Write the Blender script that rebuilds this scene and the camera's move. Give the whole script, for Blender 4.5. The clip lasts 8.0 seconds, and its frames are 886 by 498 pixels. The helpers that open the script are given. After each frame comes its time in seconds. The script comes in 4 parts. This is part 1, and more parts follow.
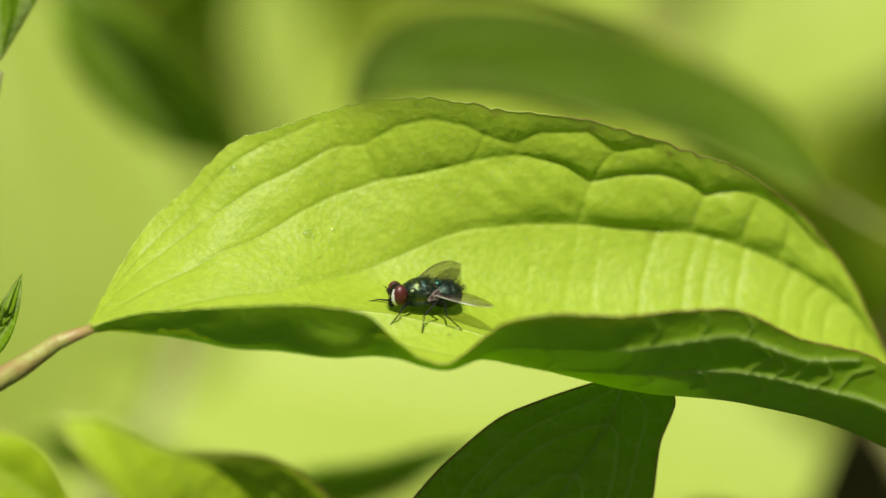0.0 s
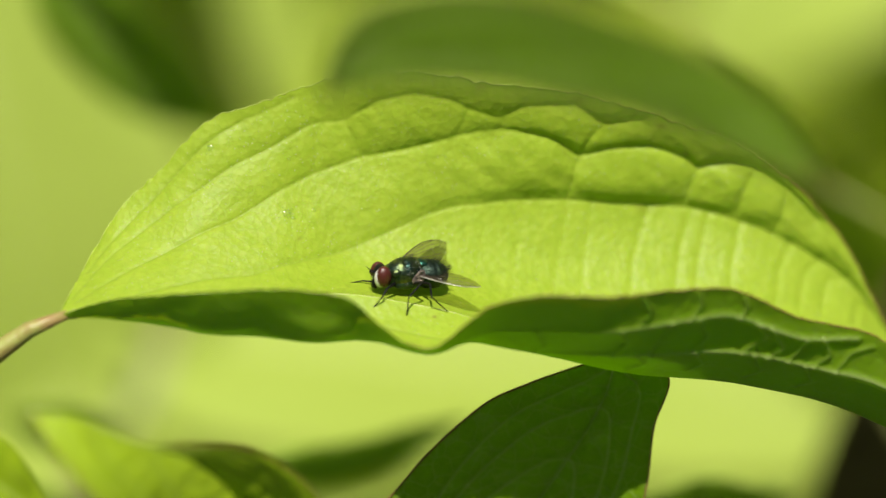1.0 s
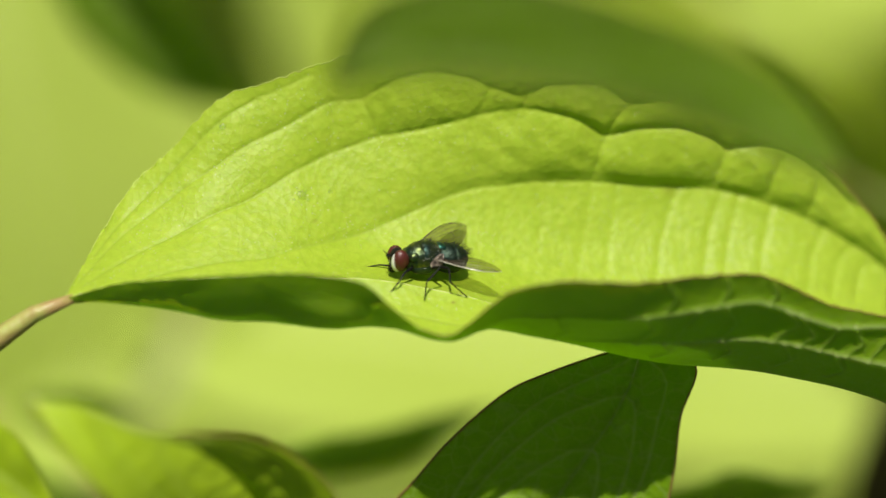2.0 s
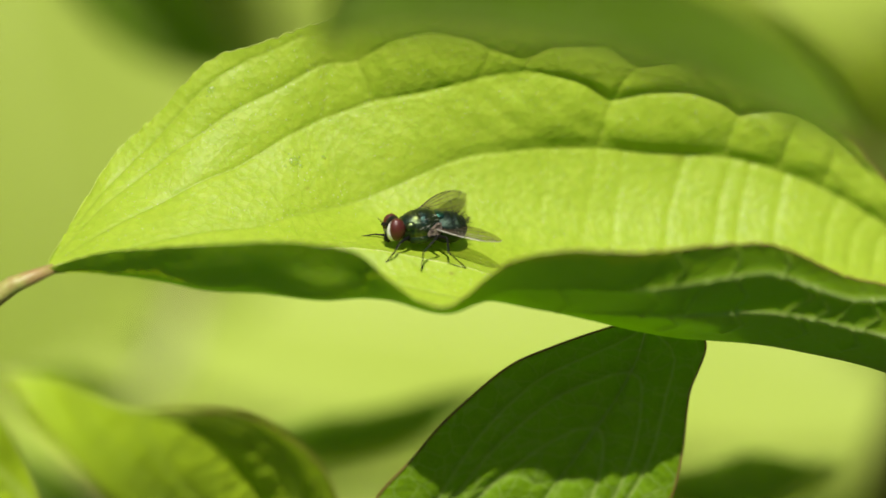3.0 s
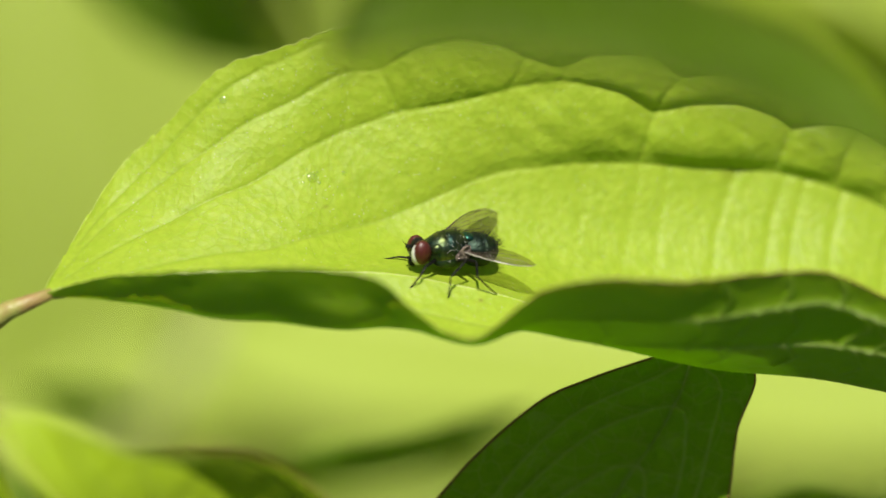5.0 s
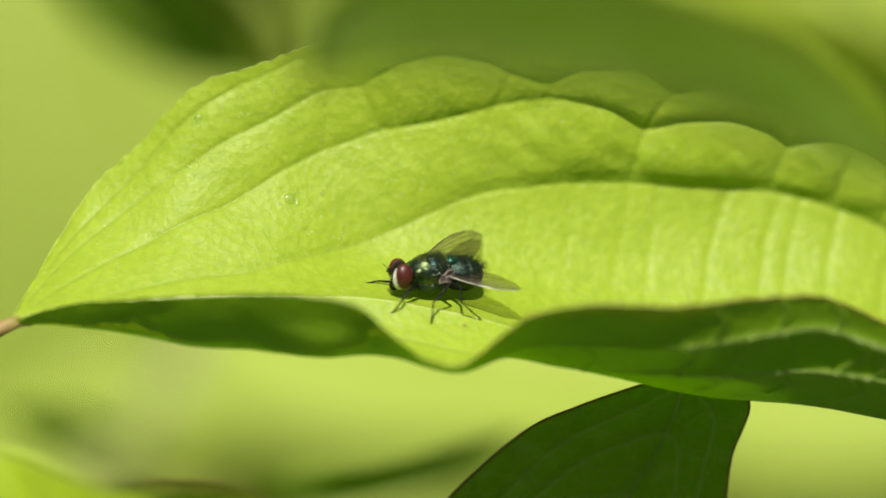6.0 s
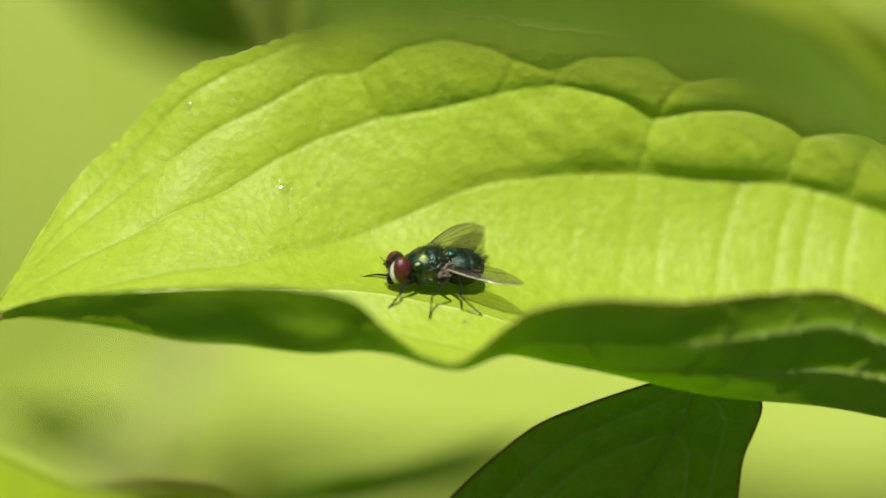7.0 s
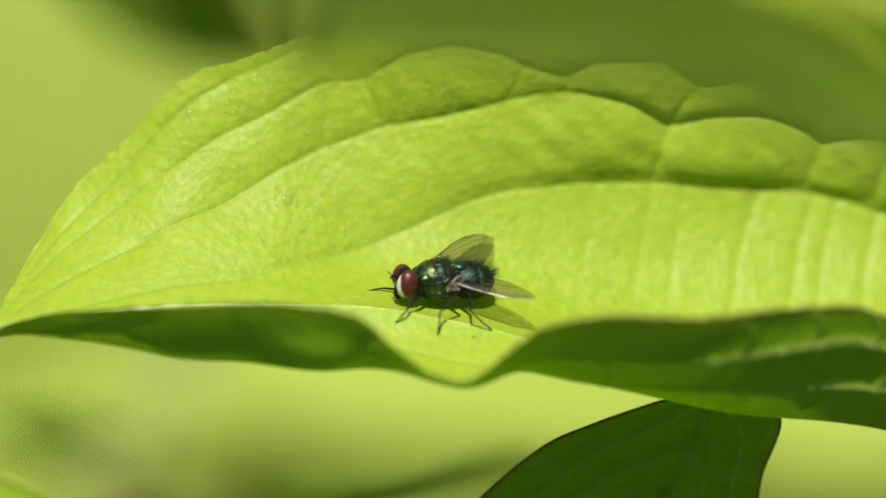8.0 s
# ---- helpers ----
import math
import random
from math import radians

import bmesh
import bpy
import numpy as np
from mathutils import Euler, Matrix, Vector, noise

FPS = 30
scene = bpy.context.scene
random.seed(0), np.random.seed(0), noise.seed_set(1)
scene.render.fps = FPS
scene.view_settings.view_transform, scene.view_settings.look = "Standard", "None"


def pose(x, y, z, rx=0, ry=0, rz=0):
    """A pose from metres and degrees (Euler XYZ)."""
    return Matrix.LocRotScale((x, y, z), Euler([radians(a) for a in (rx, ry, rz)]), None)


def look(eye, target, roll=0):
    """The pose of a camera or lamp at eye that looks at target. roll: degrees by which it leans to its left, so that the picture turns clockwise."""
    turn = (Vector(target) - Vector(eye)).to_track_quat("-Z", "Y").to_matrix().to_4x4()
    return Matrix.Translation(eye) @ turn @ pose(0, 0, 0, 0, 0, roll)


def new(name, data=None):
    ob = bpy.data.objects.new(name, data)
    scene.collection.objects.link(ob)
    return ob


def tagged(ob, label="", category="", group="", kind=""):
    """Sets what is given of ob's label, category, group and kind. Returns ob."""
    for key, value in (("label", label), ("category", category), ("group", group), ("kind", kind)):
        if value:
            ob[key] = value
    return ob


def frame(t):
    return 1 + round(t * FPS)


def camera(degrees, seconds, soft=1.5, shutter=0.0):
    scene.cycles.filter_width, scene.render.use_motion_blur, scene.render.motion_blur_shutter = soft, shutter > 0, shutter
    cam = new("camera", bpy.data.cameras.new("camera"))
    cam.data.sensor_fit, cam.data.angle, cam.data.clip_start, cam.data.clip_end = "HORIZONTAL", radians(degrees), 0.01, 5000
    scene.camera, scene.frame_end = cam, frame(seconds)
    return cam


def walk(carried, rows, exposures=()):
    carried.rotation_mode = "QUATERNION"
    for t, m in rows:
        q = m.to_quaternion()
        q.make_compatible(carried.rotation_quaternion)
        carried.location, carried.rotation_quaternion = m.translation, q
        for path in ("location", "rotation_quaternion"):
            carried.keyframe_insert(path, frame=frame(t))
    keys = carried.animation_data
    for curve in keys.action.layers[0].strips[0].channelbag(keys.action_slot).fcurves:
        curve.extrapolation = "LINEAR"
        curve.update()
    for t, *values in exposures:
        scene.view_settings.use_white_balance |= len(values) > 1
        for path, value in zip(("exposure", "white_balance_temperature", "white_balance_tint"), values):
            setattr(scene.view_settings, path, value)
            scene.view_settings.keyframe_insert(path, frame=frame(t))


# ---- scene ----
cam = camera(10.0, 8.0)
PATH = [
    (0, (-0.00661, -0.59150, 0.20275), (-0.00011, -0.11576, 0.04902), 0.73),
    (0.5, (-0.00465, -0.58120, 0.20719), (0.00211, -0.10772, 0.04666), 0.22),
    (1, (-0.00272, -0.56941, 0.20377), (0.00231, -0.09634, 0.04195), -0.01),
    (1.5, (-0.00132, -0.56055, 0.20158), (0.00215, -0.08805, 0.03810), 0.04),
    (1.7, (-0.00030, -0.55572, 0.20042), (0.00160, -0.08341, 0.03636), 0.02),
    (2.8, (0.00798, -0.53458, 0.18790), (0.00185, -0.06179, 0.02531), -0.02),
    (3, (0.00656, -0.52787, 0.18559), (0.00187, -0.05527, 0.02240), -0.07),
    (3.5, (0.00608, -0.51761, 0.18154), (0.00054, -0.04511, 0.01812), -0.29),
    (4, (0.00266, -0.50916, 0.18516), (-0.00159, -0.03802, 0.01779), 0.10),
    (4.5, (0.00546, -0.49981, 0.18310), (-0.00177, -0.02926, 0.01419), 0.06),
    (4.7, (0.00739, -0.49358, 0.18253), (-0.00161, -0.02337, 0.01275), 0.01),
    (5.8, (0.01270, -0.47159, 0.18024), (-0.00060, -0.00194, 0.00922), -0.24),
    (6, (0.01185, -0.46784, 0.17927), (0.00004, 0.00169, 0.00781), -0.30),
    (6.5, (0.01589, -0.45901, 0.17607), (-0.00004, 0.01046, 0.00477), -0.55),
    (7, (0.01682, -0.45026, 0.17034), (-0.00061, 0.01970, 0.00055), -0.24),
    (7.5, (0.01279, -0.44485, 0.16662), (-0.00201, 0.02611, -0.00065), -0.32),
    (8, (0.01520, -0.43433, 0.17037), (-0.00189, 0.03407, -0.00373), -0.45),
]
walk(cam, [(t, look(eye, target, roll)) for t, eye, target, roll in PATH])

# ---- light ----
SUN_HEIGHT, SUN_SIDE = 62, 2      # degrees above the horizon; degrees to the left of straight behind the camera
toward_sun = Vector((-math.sin(radians(SUN_SIDE)) * math.cos(radians(SUN_HEIGHT)), -math.cos(radians(SUN_SIDE)) * math.cos(radians(SUN_HEIGHT)), math.sin(radians(SUN_HEIGHT))))
sun = new("sun", bpy.data.lights.new("sun", "SUN"))
sun.data.energy, sun.data.angle, sun.data.color = 5.0, radians(0.6), (1.0, 0.94, 0.81)
sun.matrix_world = look(toward_sun * 2, (0, 0, 0))
world = bpy.data.worlds.new("sky")
scene.world = world
world.use_nodes = True
wn = world.node_tree
sky = wn.nodes.new("ShaderNodeTexSky")
sky.sky_type, sky.sun_disc = "NISHITA", False
sky.sun_elevation, sky.sun_rotation = radians(SUN_HEIGHT), radians(180 + SUN_SIDE)
wn.links.new(sky.outputs["Color"], wn.nodes["Background"].inputs["Color"])
wn.nodes["Background"].inputs["Strength"].default_value = 0.05
scene.view_settings.exposure = 0.36

MM = 0.001


# ---- materials ----
class Mat:
    """A node material with short ways to add nodes."""

    def __init__(self, name):
        self.mat = bpy.data.materials.new(name)
        self.mat.use_nodes = True
        self.tree = self.mat.node_tree
        self.bsdf = self.tree.nodes["Principled BSDF"]
        self.out = self.tree.nodes["Material Output"]

    def node(self, kind, links=(), **values):
        n = self.tree.nodes.new(kind)
        for key, value in values.items():
            setattr(n, key, value)
        for socket, source in links:
            self.feed(n.inputs[socket], source)
        return n

    def feed(self, socket, source):
        if isinstance(source, bpy.types.NodeSocket):
            self.tree.links.new(source, socket)
        else:
            socket.default_value = source

    def noise(self, scale, detail=3.0, rough=0.55, where=None):
        where = where or self.coords()
        return self.node("ShaderNodeTexNoise", [("Vector", where), ("Scale", scale), ("Detail", detail), ("Roughness", rough)]).outputs["Fac"]

    def coords(self):
        return self.node("ShaderNodeTexCoord").outputs["Object"]

    def ramp(self, fac, stops):
        n = self.node("ShaderNodeValToRGB", [("Fac", fac)])
        el = n.color_ramp.elements
        while len(el) < len(stops):
            el.new(0.5)
        for e, (at, color) in zip(el, stops):
            e.position, e.color = at, (*color, 1) if len(color) == 3 else color
        return n.outputs["Color"]

    def mix(self, fac, a, b, how="MIX"):
        n = self.node("ShaderNodeMix", data_type="RGBA", blend_type=how)
        self.feed(n.inputs["Factor"], fac)
        self.feed(n.inputs[6], a)
        self.feed(n.inputs[7], b)
        return n.outputs[2]

    def math(self, how, a, b=0.0):
        n = self.node("ShaderNodeMath", operation=how)
        self.feed(n.inputs[0], a)
        self.feed(n.inputs[1], b)
        return n.outputs[0]

    def bump(self, height, distance, strength=1.0):
        return self.node("ShaderNodeBump", [("Height", height), ("Distance", distance), ("Strength", strength)]).outputs["Normal"]

    def attribute(self, name):
        return self.node("ShaderNodeAttribute", attribute_name=name).outputs["Fac"]


def leaf_material(name, dark, light, through_color, passing, vein=(0.45, 0.55, 0.12), vein_amount=0.35, gloss=0.5, specks=0.0, tint=0.0, shine=0.3, netting=0.3, sheen=0.0, skin_relief=0.00024):
    """Thin leaf tissue: reflecting and letting light through. vein: attribute that marks the veins."""
    m = Mat(name)
    patchy = m.mix(0.3, m.noise(55.0, 4.0), m.noise(320.0, 3.0))
    fine = m.noise(900.0, 3.0)
    color = m.ramp(patchy, [(0.30, dark), (0.70, light)])
    color = m.mix(m.ramp(fine, [(0.35, (0.0,) * 3), (0.72, (0.5,) * 3)]), color, (light[0] * 1.25, light[1] * 1.15, light[2] * 1.3, 1), "MIX")
    if tint:
        rand = m.node("ShaderNodeObjectInfo").outputs["Random"]
        color = m.mix(m.math("MULTIPLY", rand, tint), color, (dark[0] * 0.5, dark[1] * 0.62, dark[2] * 0.5, 1))
    net = m.node("ShaderNodeTexVoronoi", [("Vector", m.coords()), ("Scale", 420.0)], feature="DISTANCE_TO_EDGE").outputs["Distance"]
    fine_net = m.node("ShaderNodeTexVoronoi", [("Vector", m.coords()), ("Scale", 1300.0)], feature="DISTANCE_TO_EDGE").outputs["Distance"]
    mesh = m.math("ADD", m.math("MULTIPLY", m.ramp(net, [(0.0, (1.0,) * 3), (0.07, (0.0,) * 3)]), 0.5), m.math("MULTIPLY", m.ramp(fine_net, [(0.0, (1.0,) * 3), (0.10, (0.0,) * 3)]), 0.22))
    veins = m.math("MULTIPLY", m.math("MAXIMUM", m.attribute("vein"), m.math("MULTIPLY", mesh, netting)), vein_amount)
    color = m.mix(veins, color, (*vein, 1))
    if specks:
        # white specks: pale hairs, with their sparkle put into the colour
        cells = m.node("ShaderNodeTexVoronoi", [("Vector", m.coords()), ("Scale", 2100.0)]).outputs["Distance"]
        gate = m.ramp(m.noise(160.0, 2.0), [(0.40, (0.0,) * 3), (0.60, (1.0,) * 3)])
        spot = m.math("MULTIPLY", m.math("LESS_THAN", cells, 0.125), gate)
        color = m.mix(m.math("MULTIPLY", spot, specks), color, (0.85, 0.88, 0.7, 1))
    color = m.mix(m.attribute("stain"), color, (0.20, 0.09, 0.03, 1))
    m.feed(m.bsdf.inputs["Base Color"], color)
    m.bsdf.inputs["Roughness"].default_value = gloss
    m.bsdf.inputs["Sheen Weight"].default_value, m.bsdf.inputs["Sheen Roughness"].default_value = sheen, 0.45
    m.bsdf.inputs["Specular IOR Level"].default_value = shine
    skin = m.node("ShaderNodeTexVoronoi", [("Vector", m.coords()), ("Scale", 1100.0)]).outputs["Distance"]
    normal = m.bump(m.math("SUBTRACT", m.mix(0.5, skin, m.noise(420.0, 4.0)), m.math("MULTIPLY", mesh, 0.15)), skin_relief, 0.75)
    m.feed(m.bsdf.inputs["Normal"], normal)
    glow = m.node("ShaderNodeBsdfTranslucent", [("Color", m.mix(veins, (*through_color, 1), (through_color[0] * 0.55, through_color[1] * 0.6, through_color[2] * 0.5, 1)))])
    mixer = m.node("ShaderNodeMixShader", [(0, passing), (1, m.bsdf.outputs[0]), (2, glow.outputs[0])])
    m.tree.links.new(mixer.outputs[0], m.out.inputs["Surface"])
    return m.mat


def plain_material(name, dark, light, rough, scale, metal=0.0, bump=0.0, spec=0.5):
    m = Mat(name)
    m.feed(m.bsdf.inputs["Base Color"], m.ramp(m.noise(scale, 4.0), [(0.3, dark), (0.7, light)]))
    m.bsdf.inputs["Roughness"].default_value, m.bsdf.inputs["Metallic"].default_value = rough, metal
    m.bsdf.inputs["Specular IOR Level"].default_value = spec
    if bump:
        m.feed(m.bsdf.inputs["Normal"], m.bump(m.noise(scale * 2.5, 5.0), bump))
    return m.mat


LIME = leaf_material("lime_leaf", (0.376, 0.515, 0.030), (0.448, 0.595, 0.050), (0.365, 0.69, 0.004), 0.46, vein=(0.27, 0.37, 0.05), gloss=0.48, specks=0.8, shine=0.34, sheen=0.04, skin_relief=0.0002, netting=0.75)
# Underside of the broad leaf: its shade is put into a darker base colour.
UNDERSIDE = leaf_material("shaded_underside", (0.13, 0.21, 0.008), (0.185, 0.28, 0.014), (0.64, 0.84, 0.006), 0.50, vein=(0.50, 0.58, 0.26), vein_amount=0.6, gloss=0.34, shine=0.7)
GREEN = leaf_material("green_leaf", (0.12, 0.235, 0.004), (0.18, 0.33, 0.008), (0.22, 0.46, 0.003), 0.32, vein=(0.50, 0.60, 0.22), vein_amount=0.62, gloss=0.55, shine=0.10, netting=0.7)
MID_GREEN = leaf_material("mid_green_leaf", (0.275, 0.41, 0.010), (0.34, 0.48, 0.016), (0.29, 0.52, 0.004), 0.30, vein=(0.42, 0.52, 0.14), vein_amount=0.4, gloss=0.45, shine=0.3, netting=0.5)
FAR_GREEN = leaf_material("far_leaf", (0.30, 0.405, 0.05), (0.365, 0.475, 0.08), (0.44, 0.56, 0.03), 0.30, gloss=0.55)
SHRUB = leaf_material("shrub_leaf", (0.16, 0.26, 0.015), (0.36, 0.46, 0.03), (0.36, 0.50, 0.015), 0.25, gloss=0.55)
MARGIN = plain_material("leaf_margin", (0.17, 0.10, 0.03), (0.36, 0.42, 0.07), 0.5, 90.0)
RUSTY = plain_material("rusty_margin", (0.15, 0.06, 0.02), (0.24, 0.16, 0.04), 0.55, 120.0)
STALK = plain_material("leaf_stalk", (0.30, 0.16, 0.075), (0.32, 0.40, 0.09), 0.45, 260.0, bump=0.0003)
RIB = plain_material("leaf_rib", (0.42, 0.52, 0.13), (0.56, 0.62, 0.26), 0.4, 300.0)


# ---- mesh helpers ----
def link_mesh(name, me, material, parent=None, label=""):
    me.materials.append(material)
    ob = new(name, me)
    if parent:
        ob.parent = parent
    if label:
        ob["label"] = label
    return ob


def part(name, bm, material, parent=None, label="", smooth=True):
    """Links a bmesh as one mesh object under a thing or part."""
    me = bpy.data.meshes.new(name)
    bm.normal_update()
    bm.to_mesh(me)
    bm.free()
    if smooth:
        me.polygons.foreach_set("use_smooth", [True] * len(me.polygons))
    return link_mesh(name, me, material, parent, label)


def sheet(name, grid, material, parent=None, vein=None, label="", stain=None):
    """A smooth mesh from a grid of places (rows, columns, 3), in metres, with a mark for the veins."""
    rows, cols = grid.shape[:2]
    n = np.arange(rows * cols).reshape(rows, cols)
    faces = np.stack([n[:-1, :-1], n[:-1, 1:], n[1:, 1:], n[1:, :-1]], -1).reshape(-1, 4)
    me = bpy.data.meshes.new(name)
    me.from_pydata(grid.reshape(-1, 3).tolist(), [], faces.tolist())
    if vein is not None:
        me.attributes.new("vein", "FLOAT", "POINT").data.foreach_set("value", np.ascontiguousarray(vein, dtype=np.float32).ravel())
    if stain is not None:
        me.attributes.new("stain", "FLOAT", "POINT").data.foreach_set("value", np.ascontiguousarray(stain, dtype=np.float32).ravel())
    me.polygons.foreach_set("use_smooth", [True] * len(me.polygons))
    return link_mesh(name, me, material, parent, label)


def tube_into(bm, points, radii, sides=8, caps=True):
    """Adds a round, tapering tube along points to a bmesh."""
    pts = [Vector(tuple(p)) for p in points]
    rings, up = [], Vector((0.13, 0.31, 0.94))
    for i, p in enumerate(pts):
        ahead = (pts[min(i + 1, len(pts) - 1)] - pts[max(i - 1, 0)]).normalized()
        side = ahead.cross(up)
        side = side.normalized() if side.length > 1e-4 else ahead.orthogonal().normalized()
        over = side.cross(ahead)
        r = float(radii[i] if hasattr(radii, "__len__") else radii)
        rings.append([bm.verts.new(p + r * (math.cos(a) * side + math.sin(a) * over)) for a in (2 * math.pi * k / sides for k in range(sides))])
    for a, b in zip(rings, rings[1:]):
        for k in range(sides):
            bm.faces.new((a[k], a[(k + 1) % sides], b[(k + 1) % sides], b[k]))
    if caps:
        bm.faces.new(rings[0][::-1])
        bm.faces.new(rings[-1])


def tube(name, points, radii, material, parent=None, sides=8, label=""):
    bm = bmesh.new()
    tube_into(bm, points, radii, sides)
    return part(name, bm, material, parent, label)


def to_lines(places, lines):
    """The distance of each place (n, 3) to the nearest of some polylines (each (k, 3))."""
    best = np.full(len(places), 1e9)
    for line in lines:
        for a, b in zip(line[:-1], line[1:]):
            ab = b - a
            t = np.clip(((places - a) @ ab) / (ab @ ab + 1e-12), 0, 1)
            best = np.minimum(best, ((places - a - t[:, None] * ab) ** 2).sum(1))
    return np.sqrt(best)


def normals(grid):
    n = np.cross(np.gradient(grid, axis=1), np.gradient(grid, axis=0))
    return n / (np.linalg.norm(n, axis=-1, keepdims=True) + 1e-12)


# ---- the leaf on which the fly stands ----
# guide curves of the main leaf, in millimetres: x, y, z
MIDRIB = [(-42, -7, 3.4), (-35, -6, 4.5), (-29.8, -5, 4.8), (-17, -3.8, 5.0), (-7.7, -3, 4.3), (-1.2, -3, 3.4), (2.3, -3, 2.7), (5.9, -3, 1.7),
          (15, -4, -1.8), (23.6, -5, -4.6), (30.5, -5, -5.4), (37.5, -5, -6.1), (44.5, -5, -7.5), (51.6, -5, -9.7), (56.4, -5, -11.9), (66, -5, -18), (74, -4, -25)]
FAR_RIM = [(-42, -7, 3.4), (-39.2, 2, 6.6), (-35.4, 7, 11.6), (-30.3, 9, 16.2), (-25.5, 10, 21.3), (-18.5, 11, 23.8), (-13.6, 12, 25.5),
           (-1.7, 12, 27.5), (9.6, 13, 25.7), (20.3, 16, 23.3), (30.4, 18, 19.8), (40.5, 18.5, 15.8), (49.3, 18.5, 8.0), (53.1, 18, 3.3), (58, 16, -6.2), (66, 9, -16), (74, -4, -25)]
NEAR_RIM = [(-42, -7, 3.4), (-36, -9.5, 6.0), (-29.6, -12, 7.5), (-23.4, -14, 8.6), (-11.8, -15, 8.9), (-7.7, -15, 7.9), (-4.3, -15, 5.0), (-1.2, -15, 2.6), (1.9, -15, 1.9),
            (4.6, -15, 3.7), (7.9, -15.6, 6.8), (13.3, -16.4, 8.6), (22.9, -16.4, 8.5), (29.7, -14, 8.4), (36.6, -12.2, 8.0), (45, -10.6, 3.9), (55.4, -8.6, 0.1), (65, -9, -10), (74, -4, -25)]
NEAR_BELLY = [(-42, -7, 3.0), (-33, -8, 0.2), (-24.8, -9.5, -2.6), (-18, -10, -4), (-11, -10, -5), (-1.5, -9, -2.5), (5.4, -9, -2.5), (16.5, -9, -4.2), (23.6, -10, -3.2), (37.5, -8.6, -3.0), (51.6, -8, -7.5), (66, -8, -17), (74, -4, -25)]

# pull of the far half between midrib and rim: x, y, height over the midrib
BEND = [(-42, -7, 0), (-37, 0.2, 1.8), (-31, 3.6, 3.6), (-25, 5.2, 4.2), (-17, 7.2, 2.2), (-9, 10.2, -1.6), (0, 12.2, -2.2), (9, 14.2, -2.0), (21, 16.4, 0.6), (40, 18.8, 2.5), (55, 18, 2.1), (66, 9, 1), (74, -4, 0)]


def along(knots, x):
    """A smooth curve through knots, read at x (any array)."""
    k = np.array(knots, float)
    h = np.diff(k[:, 0])
    d = np.diff(k[:, 1:], axis=0) / h[:, None]
    m = np.vstack([d[:1], (d[1:] * h[:-1, None] + d[:-1] * h[1:, None]) / (h[1:] + h[:-1])[:, None], d[-1:]])
    i = np.clip(np.searchsorted(k[:, 0], x) - 1, 0, len(h) - 1)
    t = ((x - k[i, 0]) / h[i])[..., None]
    a, b, hh = k[i, 1:], k[i + 1, 1:], h[i][..., None]
    return (2*t**3 - 3*t**2 + 1) * a + (t**3 - 2*t**2 + t) * hh * m[i] + (3*t**2 - 2*t**3) * b + (t**3 - t**2) * hh * m[i + 1]


def blade(x, u):
    """A place on the main leaf's smooth sheet: x along it, u from the near edge (-1) over the midrib (0) to the far edge (1)."""
    mid, far, near, belly = (along(k, x) for k in (MIDRIB, FAR_RIM, NEAR_RIM, NEAR_BELLY))
    bend = along(BEND, x) + np.stack([0 * mid[..., 1], mid[..., 1]], -1)
    a = np.abs(u)[..., None]
    back = (1 - a)**2 * mid + 2 * a * (1 - a) * bend + a**2 * far
    front = (1 - a)**2 * mid + 2 * a * (1 - a) * belly + a**2 * near
    # the upper fields of the far half lean forward over the veins below them
    lean = 0
    for vein, xs, most in ((THIRD_VEIN, [-8.4, -5.6, 15, 40, 50], [0, 1.2, 0.8, 0.5, 0]), (SECOND_VEIN, [-4, 8, 22, 34, 46, 56], [0, 0.5, 2.6, 2.5, 1.2, 0])):
        start = np.interp(x, *np.array(vein).T)
        lean = lean + np.interp(x, xs, most) * np.clip((np.abs(u) - start) / (1 - start), 0, 1)
    back = back + np.stack([-lean, 0.34 * lean], -1)
    yz = np.where((u >= 0)[..., None], back, front)
    return np.concatenate([np.broadcast_to(x, u.shape)[..., None], yz], -1)


# side veins of the far half and the near half: x along the leaf, u across it
LOW_VEIN = [(-20, 0.03), (-8.5, 0.175), (-0, 0.18), (7.6, 0.28), (16.9, 0.39), (38.5, 0.475), (47.1, 0.545), (56, 0.69), (64, 0.85)]
SECOND_VEIN = [(-37, 0.03), (-31.9, 0.065), (-19.6, 0.14), (-11.3, 0.325), (-4.3, 0.475), (1.3, 0.58), (4.8, 0.63), (11.3, 0.685), (18.4, 0.71), (24.9, 0.72), (32.8, 0.74), (40, 0.73), (45.8, 0.74), (48.8, 0.75), (53.1, 0.79), (60, 0.9)]
THIRD_VEIN = [(-40.2, 0.295), (-34.9, 0.31), (-28.7, 0.385), (-22.4, 0.475), (-16.9, 0.625), (-12.1, 0.715), (-6.8, 0.77), (-1.5, 0.79), (2.6, 0.825), (6.8, 0.865), (11.1, 0.89), (16.7, 0.88), (19.9, 0.84), (24, 0.88), (29, 0.91), (33, 0.9), (34.5, 0.875), (38.5, 0.925), (41.6, 0.95), (45.6, 0.955), (49.4, 0.94)]
FOURTH_VEIN = [(-40.5, 0.56), (-38, 0.595), (-34.7, 0.605), (-30.2, 0.665), (-25.4, 0.69), (-20.6, 0.785), (-17.1, 0.825), (-12.1, 0.885), (-8.6, 0.88), (-4.5, 0.925), (-0.2, 0.945), (4.6, 0.94), (6.5, 0.925), (10.3, 0.915), (13.1, 0.95), (19.6, 0.97), (22.9, 0.935), (27.5, 0.975)]
